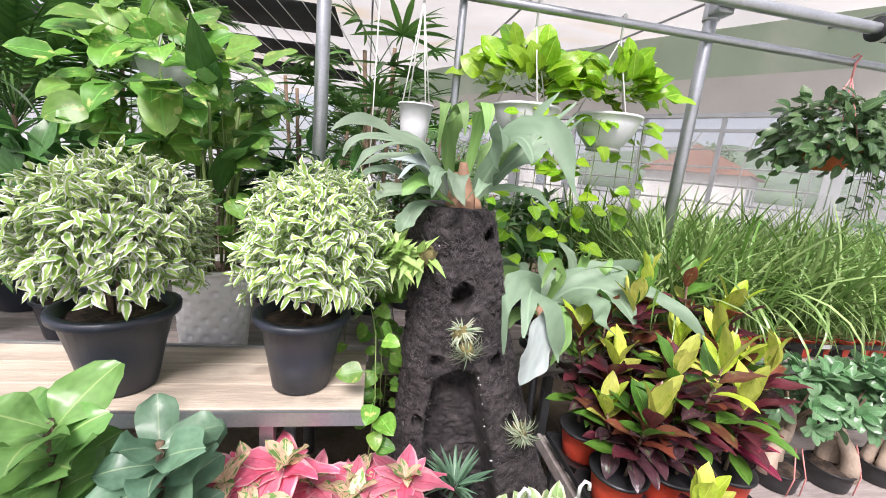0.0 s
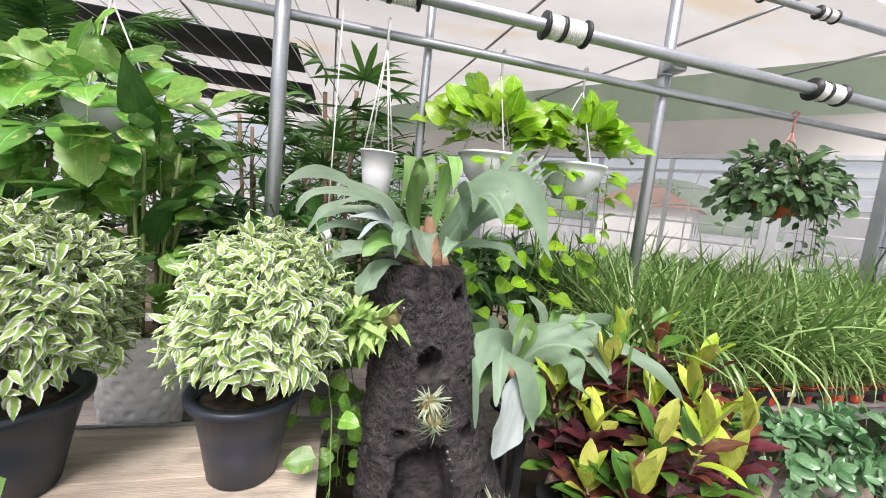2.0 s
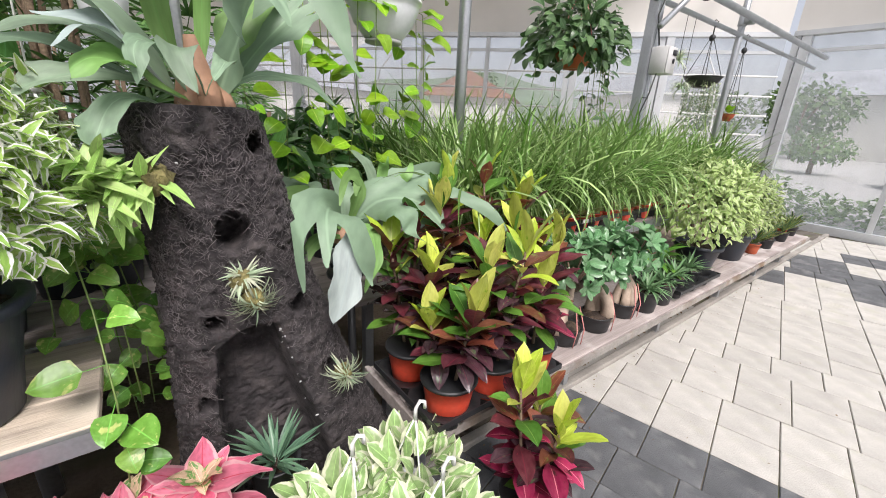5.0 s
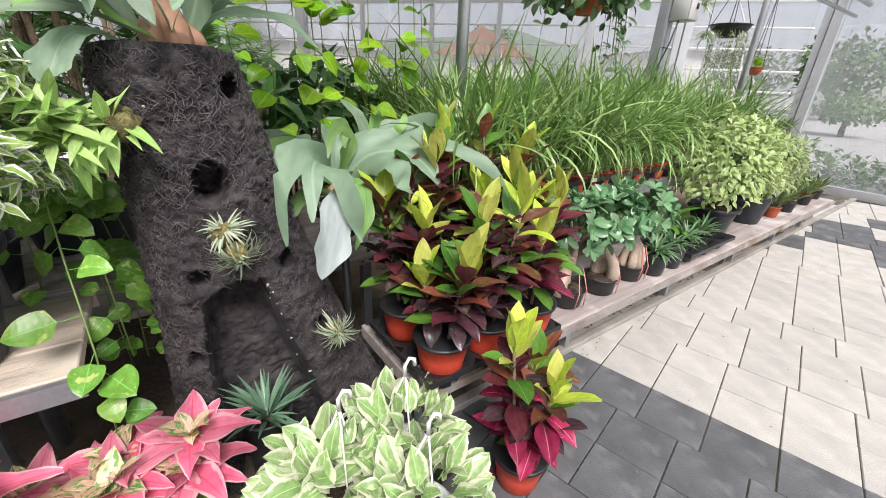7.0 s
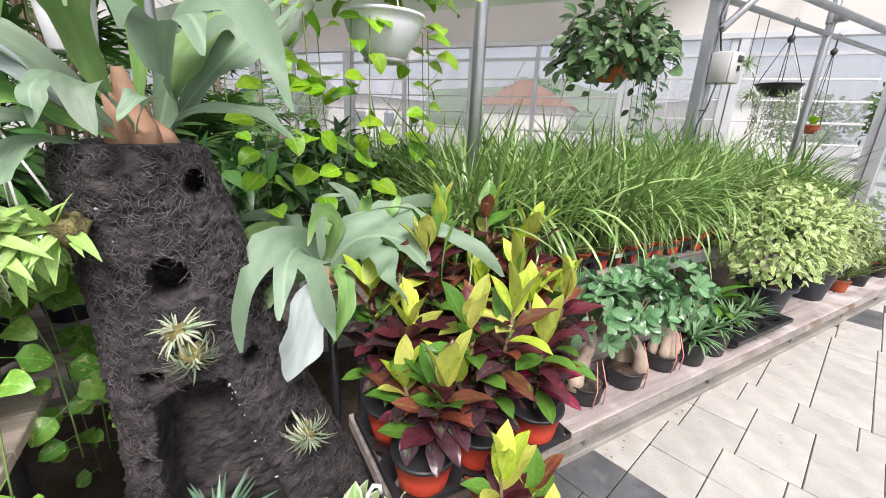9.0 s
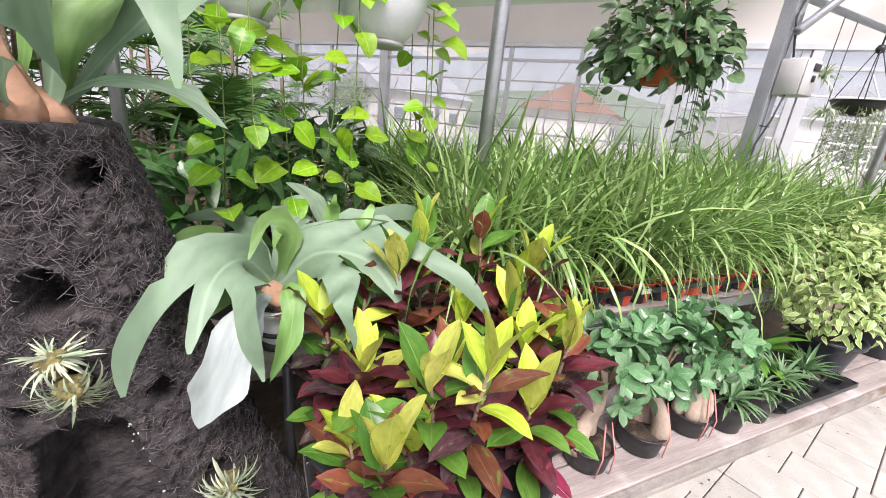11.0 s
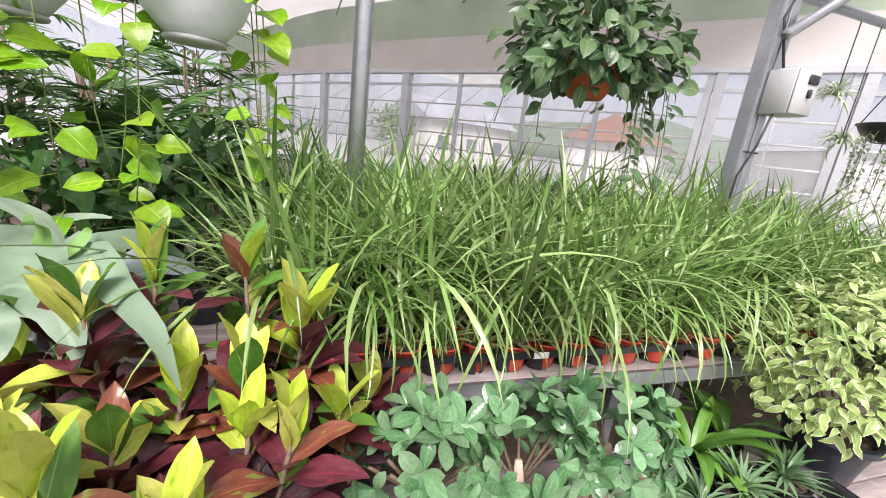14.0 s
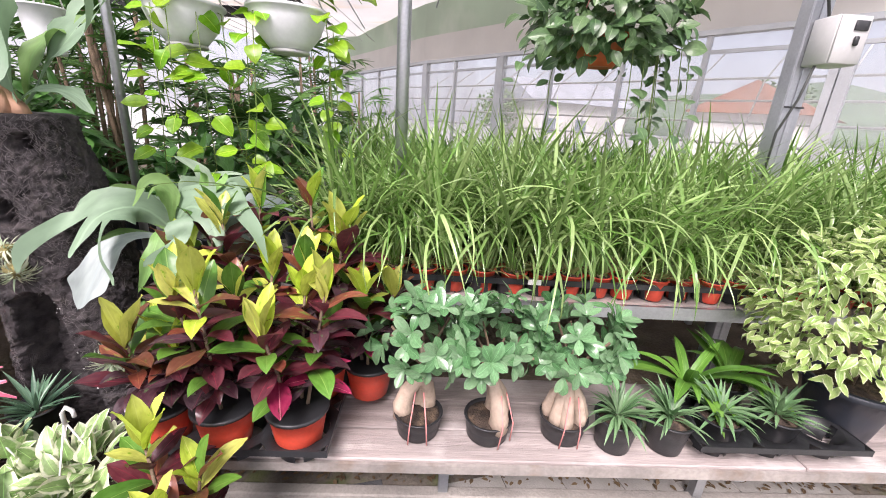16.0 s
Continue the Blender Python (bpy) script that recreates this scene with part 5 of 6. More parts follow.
CL = "croton with yellow tops and dark red leaves in a red pot"
TRAY_Z = 0.365
for k, (x, y, h, pk) in enumerate(((0.96, 1.18, 0.54, 0), (1.17, 1.18, 0.72, 0), (1.415, 1.18, 0.66, 1), (0.96, 1.43, 0.74, 0), (1.19, 1.44, 0.86, 0), (1.43, 1.44, 0.88, 0), (1.62, 1.46, 0.72, 1))):
    croton(CL, x, y, TRAY_Z + 0.05, h, 20 + k, pinks=pk)
croton("croton with pink and yellow leaves in a pot on the paving", 1.14, 0.9, 0.0, 0.72, 41, pinks=2, group="crotons on the floor", spread=0.16)


def tray(x, y, z, nx, ny, d, r, label, group):
    o = thing("pot_tray", x, y, z, label, "plant tray", group)
    w, h = nx * d, ny * d
    seg, top = 20, 0.085
    bm = bmesh.new()
    rings = []
    for k in range(seg):
        t = 2 * math.pi * k / seg
        c, s = math.cos(t), math.sin(t)
        q = d / 2 / max(abs(c), abs(s))
        rings.append([bm.verts.new(p) for p in ((c * q, s * q, top), (c * r, s * r, top), (c * r * 0.86, s * r * 0.86, 0.004))])
    for k in range(seg):
        p, n = rings[k], rings[(k + 1) % seg]
        bm.faces.new((p[0], n[0], n[1], p[1]))
        if k % 5:
            bm.faces.new((p[1], n[1], n[2], p[2]))
    first = part("cell", bm, BLACK, o)
    for i in range(nx):
        for j in range(ny):
            at = pose(-w / 2 + d * (i + 0.5), -h / 2 + d * (j + 0.5), 0)
            if i == j == 0:
                first.matrix_basis = at
            else:
                place("cell", first.data, o, at)
    bm = bmesh.new()
    for x0, y0, x1, y1 in ((-w / 2 - 0.004, -h / 2 - 0.004, w / 2 + 0.004, -h / 2), (-w / 2 - 0.004, h / 2, w / 2 + 0.004, h / 2 + 0.004), (-w / 2 - 0.004, -h / 2, -w / 2, h / 2), (w / 2, -h / 2, w / 2 + 0.004, h / 2)):
        box(bm, x0, y0, top - 0.022, x1, y1, top + 0.003)
    part("skirt", bm, BLACK, o, smooth=False)
    return o


tray(1.19, 1.32, TRAY_Z, 3, 2, 0.225, 0.1, "black plastic carrying tray under the crotons", "plant trays")
tray(3.2, 1.27, TRAY_Z, 3, 1, 0.22, 0.085, "black plastic carrying tray on the low bench", "plant trays")

# ---- ficus ginseng ----


def ginseng(x, y, seed, label, rz, tangle=False):
    o = thing("ficus_ginseng", x, y, 0.365, label, "potted ficus", "ficus ginseng", rz=rz)
    rnd = random.Random(seed)
    part("pot", shell(0.078, 0.09, 0.095, 0.004), BLACK, o)
    part("soil", soil(0.082), SOIL, o, m=pose(0, 0, 0.08))
    for k in range(5 if tangle else 3):
        a = rnd.uniform(0, 6.28)
        x1, y1 = 0.05 * math.cos(a), 0.05 * math.sin(a)
        bm = tubem([(x1 * 1.1, y1 * 1.1, 0.07), (x1 * 1.2, y1 * 1.2, 0.12), (x1 * 0.9, y1 * 0.9, 0.18), (x1 * 0.3, y1 * 0.3, 0.225), (0, 0, 0.26)], 0.03 if tangle else 0.04, 14, taper=0.5)
        for v in bm.verts:
            v.co += Vector((1, 0.5, 0.2)) * 0.009 * noise.noise(v.co * 26)
        bmesh.ops.smooth_vert(bm, verts=bm.verts, factor=0.3)
        part("root", bm, CAUDEX, o)
    part("trunk", tubem([(0, 0, 0.22), (0.01, 0, 0.3), (0.0, 0.01, 0.38)], 0.022, 8, taper=0.5), CAUDEX, o)
    for k in range(9):
        d = sphere_way(rnd, 0.0, 0.9)
        part("branch", tubem([(0, 0, 0.3), tuple(d * 0.08 + Vector((0, 0, 0.34))), tuple(d * 0.15 + Vector((0, 0, 0.37)))], 0.005, 5), BARK, o)
    for k in range(40):
        d = sphere_way(rnd, -0.55, 1.0)
        c = Vector((d.x * 0.175, d.y * 0.15, d.z * 0.155)) * rnd.uniform(0.7, 1.02) + Vector((0, 0, 0.425))
        f = (d + Vector((0, -0.3, 0.5)) + sphere_way(rnd) * 0.4).normalized()
        u = f.orthogonal().normalized()
        w = f.cross(u)
        b0 = rnd.random() * 6.28
        for j in range(6):
            b = b0 + 6.28 * j / 6 + rnd.uniform(-0.3, 0.3)
            way = (u * math.cos(b) + w * math.sin(b)) + f * rnd.uniform(0.1, 1.4)
            place("leaf", rand_pick(rnd, M_FICUS), o, aim(c, way, f, rnd.uniform(0.055, 0.088)))
    for s in (-1, 1):
        part("ribbon", tubem([(s * 0.035, -0.088, 0.01), (s * 0.03, -0.096, 0.1), (s * 0.015, -0.06, 0.22)], 0.0028, 5), RIBBON, o)
    return o


ginseng(1.83, 1.3, 51, "ficus with thick pale roots and pink ribbon in black pot", 0)
ginseng(2.1, 1.29, 52, "ficus with one white swollen root in a black pot", 40)
ginseng(2.4, 1.3, 53, "ficus with tangled brown roots and ribbon in black pot", 0, True)

# ---- small rosettes and strap plants on the low bench ----


def rosette(x, y, z, seed, label, meshes, n, size, pot_r, pot_h, mat, name="rosette_plant", group="small potted plants", low=0.1):
    o = thing(name, x, y, z, label, "potted plant", group)
    rnd = random.Random(seed)
    part("pot", shell(pot_r * 0.78, pot_r, pot_h, 0.005), mat, o)
    part("soil", soil(pot_r * 0.88), SOIL, o, m=pose(0, 0, pot_h * 0.85))
    for k in range(n):
        d = sphere_way(rnd, low, 0.95)
        place("leaf", rand_pick(rnd, meshes), o, aim((d.x * 0.012, d.y * 0.012, pot_h * 0.9 + 0.03 * rnd.random()), d, (0, 0, 1), size * rnd.uniform(0.65, 1.1)))
    return o


for k, (x, y) in enumerate(((2.585, 1.25), (2.79, 1.25), (3.0, 1.27))):
    rosette(x, y, 0.365, 60 + k, "spiky green rosette in a small black pot", M_SUCC, 60, 0.15, 0.08, 0.14, BLACK)
rosette(3.24, 1.28, 0.37, 63, "spiky green rosette in a black pot in a tray", M_SUCC, 60, 0.15, 0.08, 0.14, BLACK)
rosette(2.98, 1.45, 0.365, 64, "strap-leaved plant with drooping leaves in a black pot", M_STRAP, 16, 0.34, 0.075, 0.13, BLACK, "strap_leaf_plant", low=0.35)
rosette(3.2, 1.5, 0.365, 65, "strap-leaved plant with drooping leaves in a black pot", M_STRAP, 14, 0.32, 0.075, 0.13, BLACK, "strap_leaf_plant", low=0.35)
for k, (x, y) in enumerate(((4.75, 1.3), (5.1, 1.28), (5.35, 1.35), (5.6, 1.28), (5.85, 1.35), (6.05, 1.3))):
    rosette(x, y, 0.365, 70 + k, "dark green pointed rosette in a small pot at the bench end", M_SNAKE, 20, 0.2, 0.06, 0.1, BLACK if k % 2 else TERRA, "snake_plant", low=0.55)
for k in range(12):
    rosette(4.95 + 0.16 * (k % 6), 1.75 + 0.2 * (k // 6) , 0.82, 80 + k, "upright pointed snake plant in a small pot", M_SNAKE, 14, 0.3, 0.06, 0.1, BLACK, "snake_plant", "snake plants on the high bench", low=0.8)

# ---- lilyturf pots ----


def turf_leaves(seed, mat, n=46, yellow=None):
    rnd = random.Random(seed)
    blades = [leaf_data("b", mat, w=0.019, prof=strap, droop=dr, nl=9, nw=2, fold=0.5, twist=tw) for dr, tw in ((0.7, 0.3), (1.6, -0.5), (2.6, 0.8), (3.6, 0.3))]
    ps = []
    for k in range(n):
        a = rnd.uniform(0, 6.28)
        ri = radians(rnd.uniform(52, 89))
        d = Vector((math.cos(a) * math.cos(ri), math.sin(a) * math.cos(ri), math.sin(ri)))
        ps.append((rnd.randrange(4), aim((rnd.uniform(-0.03, 0.03), rnd.uniform(-0.03, 0.03), 0.0), d, Vector((-d.x, -d.y, 0.4)), rnd.uniform(0.36, 0.74))))
    short = leaf_data("b", yellow or mat, w=0.17, prof=lance, droop=0.9, nl=4, nw=2, fold=0.4)
    for k in range(18):
        a = rnd.uniform(0, 6.28)
        d = Vector((math.cos(a), math.sin(a), rnd.uniform(0.5, 1.6)))
        ps.append((4, aim((math.cos(a) * 0.02, math.sin(a) * 0.02, 0.0), d, (0, 0, 1), rnd.uniform(0.07, 0.13))))
    ob = joined("leaves", blades + [short], ps)
    me = ob.data
    bpy.data.objects.remove(ob)
    return me


TURF = [turf_leaves(100 + k, L_GRASS, 46, L_OLIVE) for k in range(8)]
bm = shell(0.042, 0.055, 0.1, 0.004, seg=18)
tmp = part("pot", bm, REDPOT)
TURF_POT = tmp.data
bpy.data.objects.remove(tmp)
tmp = part("soil", soil(0.05, 12), SOIL)
TURF_SOIL = tmp.data
bpy.data.objects.remove(tmp)
rnd = random.Random(77)
for j in range(10):
    for i in range(27):
        x, y = 1.44 + i * 0.127 + rnd.uniform(-0.012, 0.012), 1.635 + j * 0.14 + rnd.uniform(-0.012, 0.012)
        if (x - 1.68) ** 2 + (y - 2.09) ** 2 < 0.008 or (x - 3.56) ** 2 + (y - 2.05) ** 2 < 0.014:
            continue
        o = thing("lilyturf", x, y, 0.826, "green lilyturf grass in a small red pot", "potted grass", "lilyturf pots on the high bench", rz=rnd.uniform(0, 360))
        place("pot", TURF_POT, o, Matrix.Identity(4))
        place("soil", TURF_SOIL, o, pose(0, 0, 0.085))
        place("leaves", TURF[rnd.randrange(8)], o, pose(0, 0, 0.09, rnd.uniform(-15, 15), rnd.uniform(-15, 15)) @ Matrix.Diagonal((*[rnd.uniform(0.8, 1.18)] * 3, 1)))
for i in range(7):
    tray(1.62 + i * 0.512, 1.705, 0.82, 4, 2, 0.127, 0.056, "shallow black tray of lilyturf pots", "lilyturf trays")
lab = part("plant_label", boxm(-0.028, -0.002, -0.011, 0.028, 0.002, 0.011), CORD, smooth=False)
lab.matrix_basis = pose(2.29, 1.565, 0.9)
tagged(lab, "small white plant label on the tray edge", "plant label")

# ---- background plants ----


def leafy_shrub(name, x, y, z, meshes, n, radii, size, label, cat, seed, lift=0.4, pot_r=0.13, low=-0.5, mat=None, joinit=True):
    o = thing(name, x, y, z, label, cat, cat + " at the back")
    rnd = random.Random(seed)
    part("pot", shell(pot_r * 0.75, pot_r, 0.2, 0.01), mat or NURSERY, o)
    part("soil", soil(pot_r * 0.88), SOIL, o, m=pose(0, 0, 0.17))
    for k in range(4):
        d = sphere_way(rnd, 0.5, 0.95)
        part("stem", tubem([(0, 0, 0.17), tuple(d * lift * 0.6 + Vector((0, 0, 0.15))), tuple(Vector((d.x * radii[0] * 0.6, d.y * radii[1] * 0.6, lift + 0.2)))], 0.007, 6), STEM, o)
    joined("foliage", meshes, bush_poses(rnd, n, radii, size, low, 0.1), o, pose(0, 0, 0.2 + lift), "", "stuff")
    return o


def fan_mesh(seed, n=9):
    rnd = random.Random(seed)
    ps = []
    for k in range(n):
        a = radians(-95 + 190 * k / (n - 1))
        d = Vector((math.sin(a), math.cos(a), rnd.uniform(-0.12, 0.12)))
        ps.append((rnd.randrange(3), aim((0, 0.55, 0.0), d, (0, 0, 1), rnd.uniform(0.4, 0.52))))
    ob = joined("fan", M_BLADE, ps)
    me = ob.data
    bpy.data.objects.remove(ob)
    b2 = bmesh.new()
    b2.from_mesh(me)
    tube(b2, [(0, 0, -0.2), (0, 0.3, -0.05), (0, 0.56, 0)], 0.006, 5)
    b2.to_mesh(me)
    b2.free()
    return me


FANS = [fan_mesh(200 + k, 8 + k) for k in range(4)]


def lady_palm(x, y, z, h, n, seed, size=0.42):
    o = thing("lady_palm", x, y, z, "dark green lady palm with fan leaves in a pot", "palm", "palms at the back")
    rnd = random.Random(seed)
    part("pot", shell(0.1, 0.13, 0.22, 0.01), NURSERY, o)
    part("soil", soil(0.115), SOIL, o, m=pose(0, 0, 0.19))
    for s in range(4):
        a = rnd.uniform(0, 6.28)
        tx, ty, th = math.cos(a) * 0.14, math.sin(a) * 0.14, h * rnd.uniform(0.6, 1)
        part("cane", tubem([(tx * 0.3, ty * 0.3, 0.18), (tx, ty, th)], 0.012, 7), BARK, o)
        for k in range(n // 4):
            b = 2.4 * k + rnd.random()
            d = Vector((math.cos(b), math.sin(b), rnd.uniform(-0.1, 0.9)))
            place("fan", rand_pick(rnd, FANS), o, aim((tx, ty, th - 0.12 * k * 0.5), d, (0, 0, 1), size * rnd.uniform(0.75, 1.1)))
    return o


def feather_mesh(seed, n=22):
    rnd = random.Random(seed)
    ps = []
    for k in range(n):
        f = (k + 0.5) / n
        for s in (-1, 1):
            y = 0.25 + 0.75 * f
            z = 0.12 * math.sin(f * 2.4) - 0.25 * f * f
            d = Vector((s, 0.75, -0.25))
            ps.append((rnd.randrange(3), aim((0, y, z), d, (0, 0, 1), 0.3 * math.sin(math.pi * (0.2 + 0.75 * f)))))
    ob = joined("frond", M_BLADE, ps)
    me = ob.data
    bpy.data.objects.remove(ob)
    b2 = bmesh.new()
    b2.from_mesh(me)
    tube(b2, [(0, 0, 0), (0, 0.3, 0.06), (0, 0.6, 0.05), (0, 1.0, -0.13)], 0.007, 5)
    b2.to_mesh(me)
    b2.free()
    return me


FEATHERS = [feather_mesh(300 + k) for k in range(3)]


def feather_palm(x, y, z, h, n, seed, size=0.8):
    o = thing("feather_palm", x, y, z, "green feather palm with drooping fronds in a pot", "palm", "palms at the back")
    rnd = random.Random(seed)
    part("pot", shell(0.11, 0.14, 0.22, 0.01), NURSERY, o)
    part("soil", soil(0.12), SOIL, o, m=pose(0, 0, 0.19))
    part("trunk", tubem([(0, 0, 0.18), (0.03, 0.02, h)], 0.02, 8, taper=0.6), BARK, o)
    for k in range(n):
        b = 2.4 * k
        d = Vector((math.cos(b), math.sin(b), rnd.uniform(0.2, 1.5)))
        place("frond", rand_pick(rnd, FEATHERS), o, aim((0.03, 0.02, h - 0.1 * rnd.random()), d, (0, 0, 1), size * rnd.uniform(0.7, 1.1)))
    return o


lady_palm(-0.15, 2.6, 0.6, 1.45, 24, 1, 0.42)
lady_palm(0.75, 3.0, 0.6, 0.85, 28, 2, 0.4)
lady_palm(-0.65, 2.75, 0.6, 1.0, 24, 3, 0.45)
lady_palm(1.05, 3.25, 0.0, 1.5, 24, 4, 0.36)
lady_palm(0.25, 2.75, 0.6, 0.75, 24, 5, 0.45)
for k, (x, y, h) in enumerate(((0.2, 3.5, 1.9), (0.65, 4.0, 2.0), (1.0, 4.9, 2.0), (-0.4, 3.9, 2.1), (-1.3, 3.7, 2.0), (0.5, 5.2, 2.2), (-2.0, 4.4, 2.0), (-0.3, 5.0, 2.2))):
    lady_palm(x, y, 0.0, h, 32, 20 + k, 0.5)
lady_palm(0.02, 2.62, 0.6, 1.75, 16, 6, 0.55)
lady_palm(-0.5, 3.0, 0.6, 1.7, 24, 7, 0.5)
feather_palm(-1.6, 2.9, 0.6, 1.6, 14, 1, 0.8)
feather_palm(-1.9, 2.5, 0.6, 1.1, 16, 3, 0.9)
feather_palm(-2.6, 3.4, 0.0, 1.6, 16, 4, 0.9)
feather_palm(0.4, 3.6, 0.0, 1.2, 14, 5, 0.7)
leafy_shrub("dark_shrub", -1.45, 2.15, 0.6, M_DARKBIG, 260, (0.4, 0.3, 0.38), 0.24, "dark green broad-leaved plant in a pot", "shrub", 5, 0.45)
leafy_shrub("dark_shrub", -2.15, 2.0, 0.6, M_DARKBIG, 240, (0.4, 0.3, 0.36), 0.26, "dark green broad-leaved plant in a pot", "shrub", 6, 0.45)
leafy_shrub("dark_shrub", -0.35, 2.25, 0.6, M_DARKBIG, 220, (0.34, 0.25, 0.4), 0.22, "dark green broad-leaved plant in a pot", "shrub", 7, 0.42)
leafy_shrub("dark_shrub", -3.0, 2.3, 0.0, M_DARKBIG, 260, (0.5, 0.4, 0.6), 0.3, "dark green broad-leaved plant in a pot", "shrub", 8, 0.9)
leafy_shrub("dark_shrub", 0.6, 2.35, 0.6, M_DARK, 240, (0.34, 0.25, 0.3), 0.15, "dark green fine-leaved plant in a pot", "shrub", 9, 0.3)
leafy_shrub("fern_pot", 1.05, 2.55, 0.6, M_DARK, 240, (0.3, 0.25, 0.25), 0.13, "green fine-leaved plant in a pot", "shrub", 10, 0.42)
for k, x in enumerate((1.6, 2.0, 2.4, 2.85, 3.3, 3.8)):
    rosette(x, 3.45 + 0.1 * (k % 2), 0.85, 120 + k, "dark glossy upright plant in a black pot", M_ZZ, 60, 0.5, 0.1, 0.17, BLACK, "zz_plant", "dark plants on the rear bench", low=0.45)
for k, x in enumerate((0.9, 1.25, 1.6)):
    rosette(x, 3.75, 0.85, 130 + k, "cream-striped arching spider plant in a pot", M_SPIDER, 70, 0.4, 0.1, 0.15, WHITEP, "spider_plant", "spider plants on the rear bench", low=0.2)
wb = part("white_tub", shell(0.16, 0.19, 0.3, 0.01), WHITEP, m=pose(0.42, 2.42, 0.6))
tagged(wb, "white plastic tub behind the log", "tub")

# ---- front row at the paving's edge ----


def poinsettia(x, y, h, seed, n=9):
    o = thing("poinsettia", x, y, 0, "pink poinsettia with cream-green young bracts in a pot", "poinsettia", "poinsettias")
    rnd = random.Random(seed)
    pot(o, 0.075, 0.1, 0.17, BLACK, 0.85, 0.006)
    for s in range(4):
        a = 6.28 * s / 4 + rnd.random()
        tx, ty, th = math.cos(a) * 0.1, math.sin(a) * 0.08, h * rnd.uniform(0.88, 1.0)
        part("stem", tubem([(0, 0, 0.14), (tx * 0.6, ty * 0.6, th * 0.6), (tx, ty, th)], 0.006, 6), STEM, o)
        for k in range(n):
            b = 6.28 * k / n + rnd.random() * 0.4
            d = Vector((math.cos(b), math.sin(b), rnd.uniform(-0.1, 0.5)))
            place("bract", rand_pick(rnd, M_PINK), o, aim((tx, ty, th - 0.01), d, (0, 0, 1), rnd.uniform(0.13, 0.19)))
        for k in range(5):
            b = 6.28 * k / 5 + rnd.random()
            d = Vector((math.cos(b), math.sin(b), rnd.uniform(0.5, 1.4)))
            place("bract", rand_pick(rnd, M_CREAMP), o, aim((tx, ty, th), d, Vector((-d.x, -d.y, 0.7)), rnd.uniform(0.07, 0.12)))
        for k in range(5):
            b = 6.28 * k / 5 + rnd.random()
            d = Vector((math.cos(b), math.sin(b), 0.1))
            place("leaf", rand_pick(rnd, M_CGRN), o, aim((tx * 0.7, ty * 0.7, th * 0.7), d, (0, 0, 1), rnd.uniform(0.1, 0.14)))
    return o


poinsettia(0.08, 1.25, 0.49, 1)
poinsettia(-0.1, 1.2, 0.49, 3)
poinsettia(-0.28, 1.12, 0.62, 2, 7)


def pothos_basket(x, y, seed):
    o = thing("variegated_pothos", x, y, 0, "white-edged pothos in a basket with white hanger hooks", "potted pothos", "variegated pothos baskets")
    rnd = random.Random(seed)
    pot(o, 0.08, 0.11, 0.25, WHITEP, 0.85, 0.006)
    for k in range(85):
        d = sphere_way(rnd, 0.0, 1.0)
        place("leaf", rand_pick(rnd, M_VPOTH), o, aim(Vector((d.x * 0.13, d.y * 0.13, 0.26 + d.z * 0.13)), d + sphere_way(rnd) * 0.5, d + Vector((0, -0.3, 0.7)), rnd.uniform(0.08, 0.125)))
    for k in range(3):
        a = 2.1 * k + 0.5
        part("hanger_cord", tubem([(0.1 * math.cos(a), 0.1 * math.sin(a), 0.25), (0.02, -0.01, 0.57)], 0.003, 5), CORD, o)
    part("hook", tubem([(0.02, -0.01, 0.56), (0.02, -0.01, 0.6), (0.035, -0.01, 0.622), (0.052, -0.01, 0.612), (0.055, -0.01, 0.588)], 0.0065, 6), CORD, o)
    return o


pothos_basket(0.5, 1.06, 1)
pothos_basket(0.72, 1.08, 2)
pothos_basket(0.66, 0.86, 3)
ag = rosette(0.38, 1.33, 0.0, 140, "dark green spiky rosette at the foot of the log", M_AGAVE, 40, 0.17, 0.075, 0.4, BLACK, "agave", "", 0.1)

fl = thing("fiddle_leaf_fig", -0.74, 1.0, 0, "fiddle-leaf fig with large glossy leaves in a pot", "potted fig")
rnd = random.Random(31)
pot(fl, 0.1, 0.13, 0.25, NURSERY, 0.88)
part("stem", tubem([(0, 0, 0.2), (0.02, 0.01, 0.5), (0.0, 0.02, 0.9)], 0.012, 8), BARK, fl)
for k in range(26):
    b = 2.4 * k
    d = Vector((math.cos(b), math.sin(b) - 0.2, rnd.uniform(0.1, 1.3)))
    place("leaf", rand_pick(rnd, M_FIDDLE), fl, aim((0.01, 0.01, 0.5 + 0.4 * k / 26), d, (0, -0.6, 1), rnd.uniform(0.13, 0.21)))
rb = thing("rubber_plant", -0.48, 0.98, 0, "bluish green broad-leaved plant in a pot", "potted plant")
pot(rb, 0.09, 0.11, 0.2, NURSERY, 0.88)
part("stem", tubem([(0, 0, 0.17), (0.0, 0.01, 0.86)], 0.01, 8), BARK, rb)
for k in range(30):
    b = 2.4 * k
    d = Vector((math.cos(b), math.sin(b) - 0.2, rnd.uniform(0.1, 1.4)))
    place("leaf", rand_pick(rnd, M_BLUEG), rb, aim((0, 0.01, 0.46 + 0.4 * k / 30), d, (0, -0.6, 1), rnd.uniform(0.12, 0.19)))

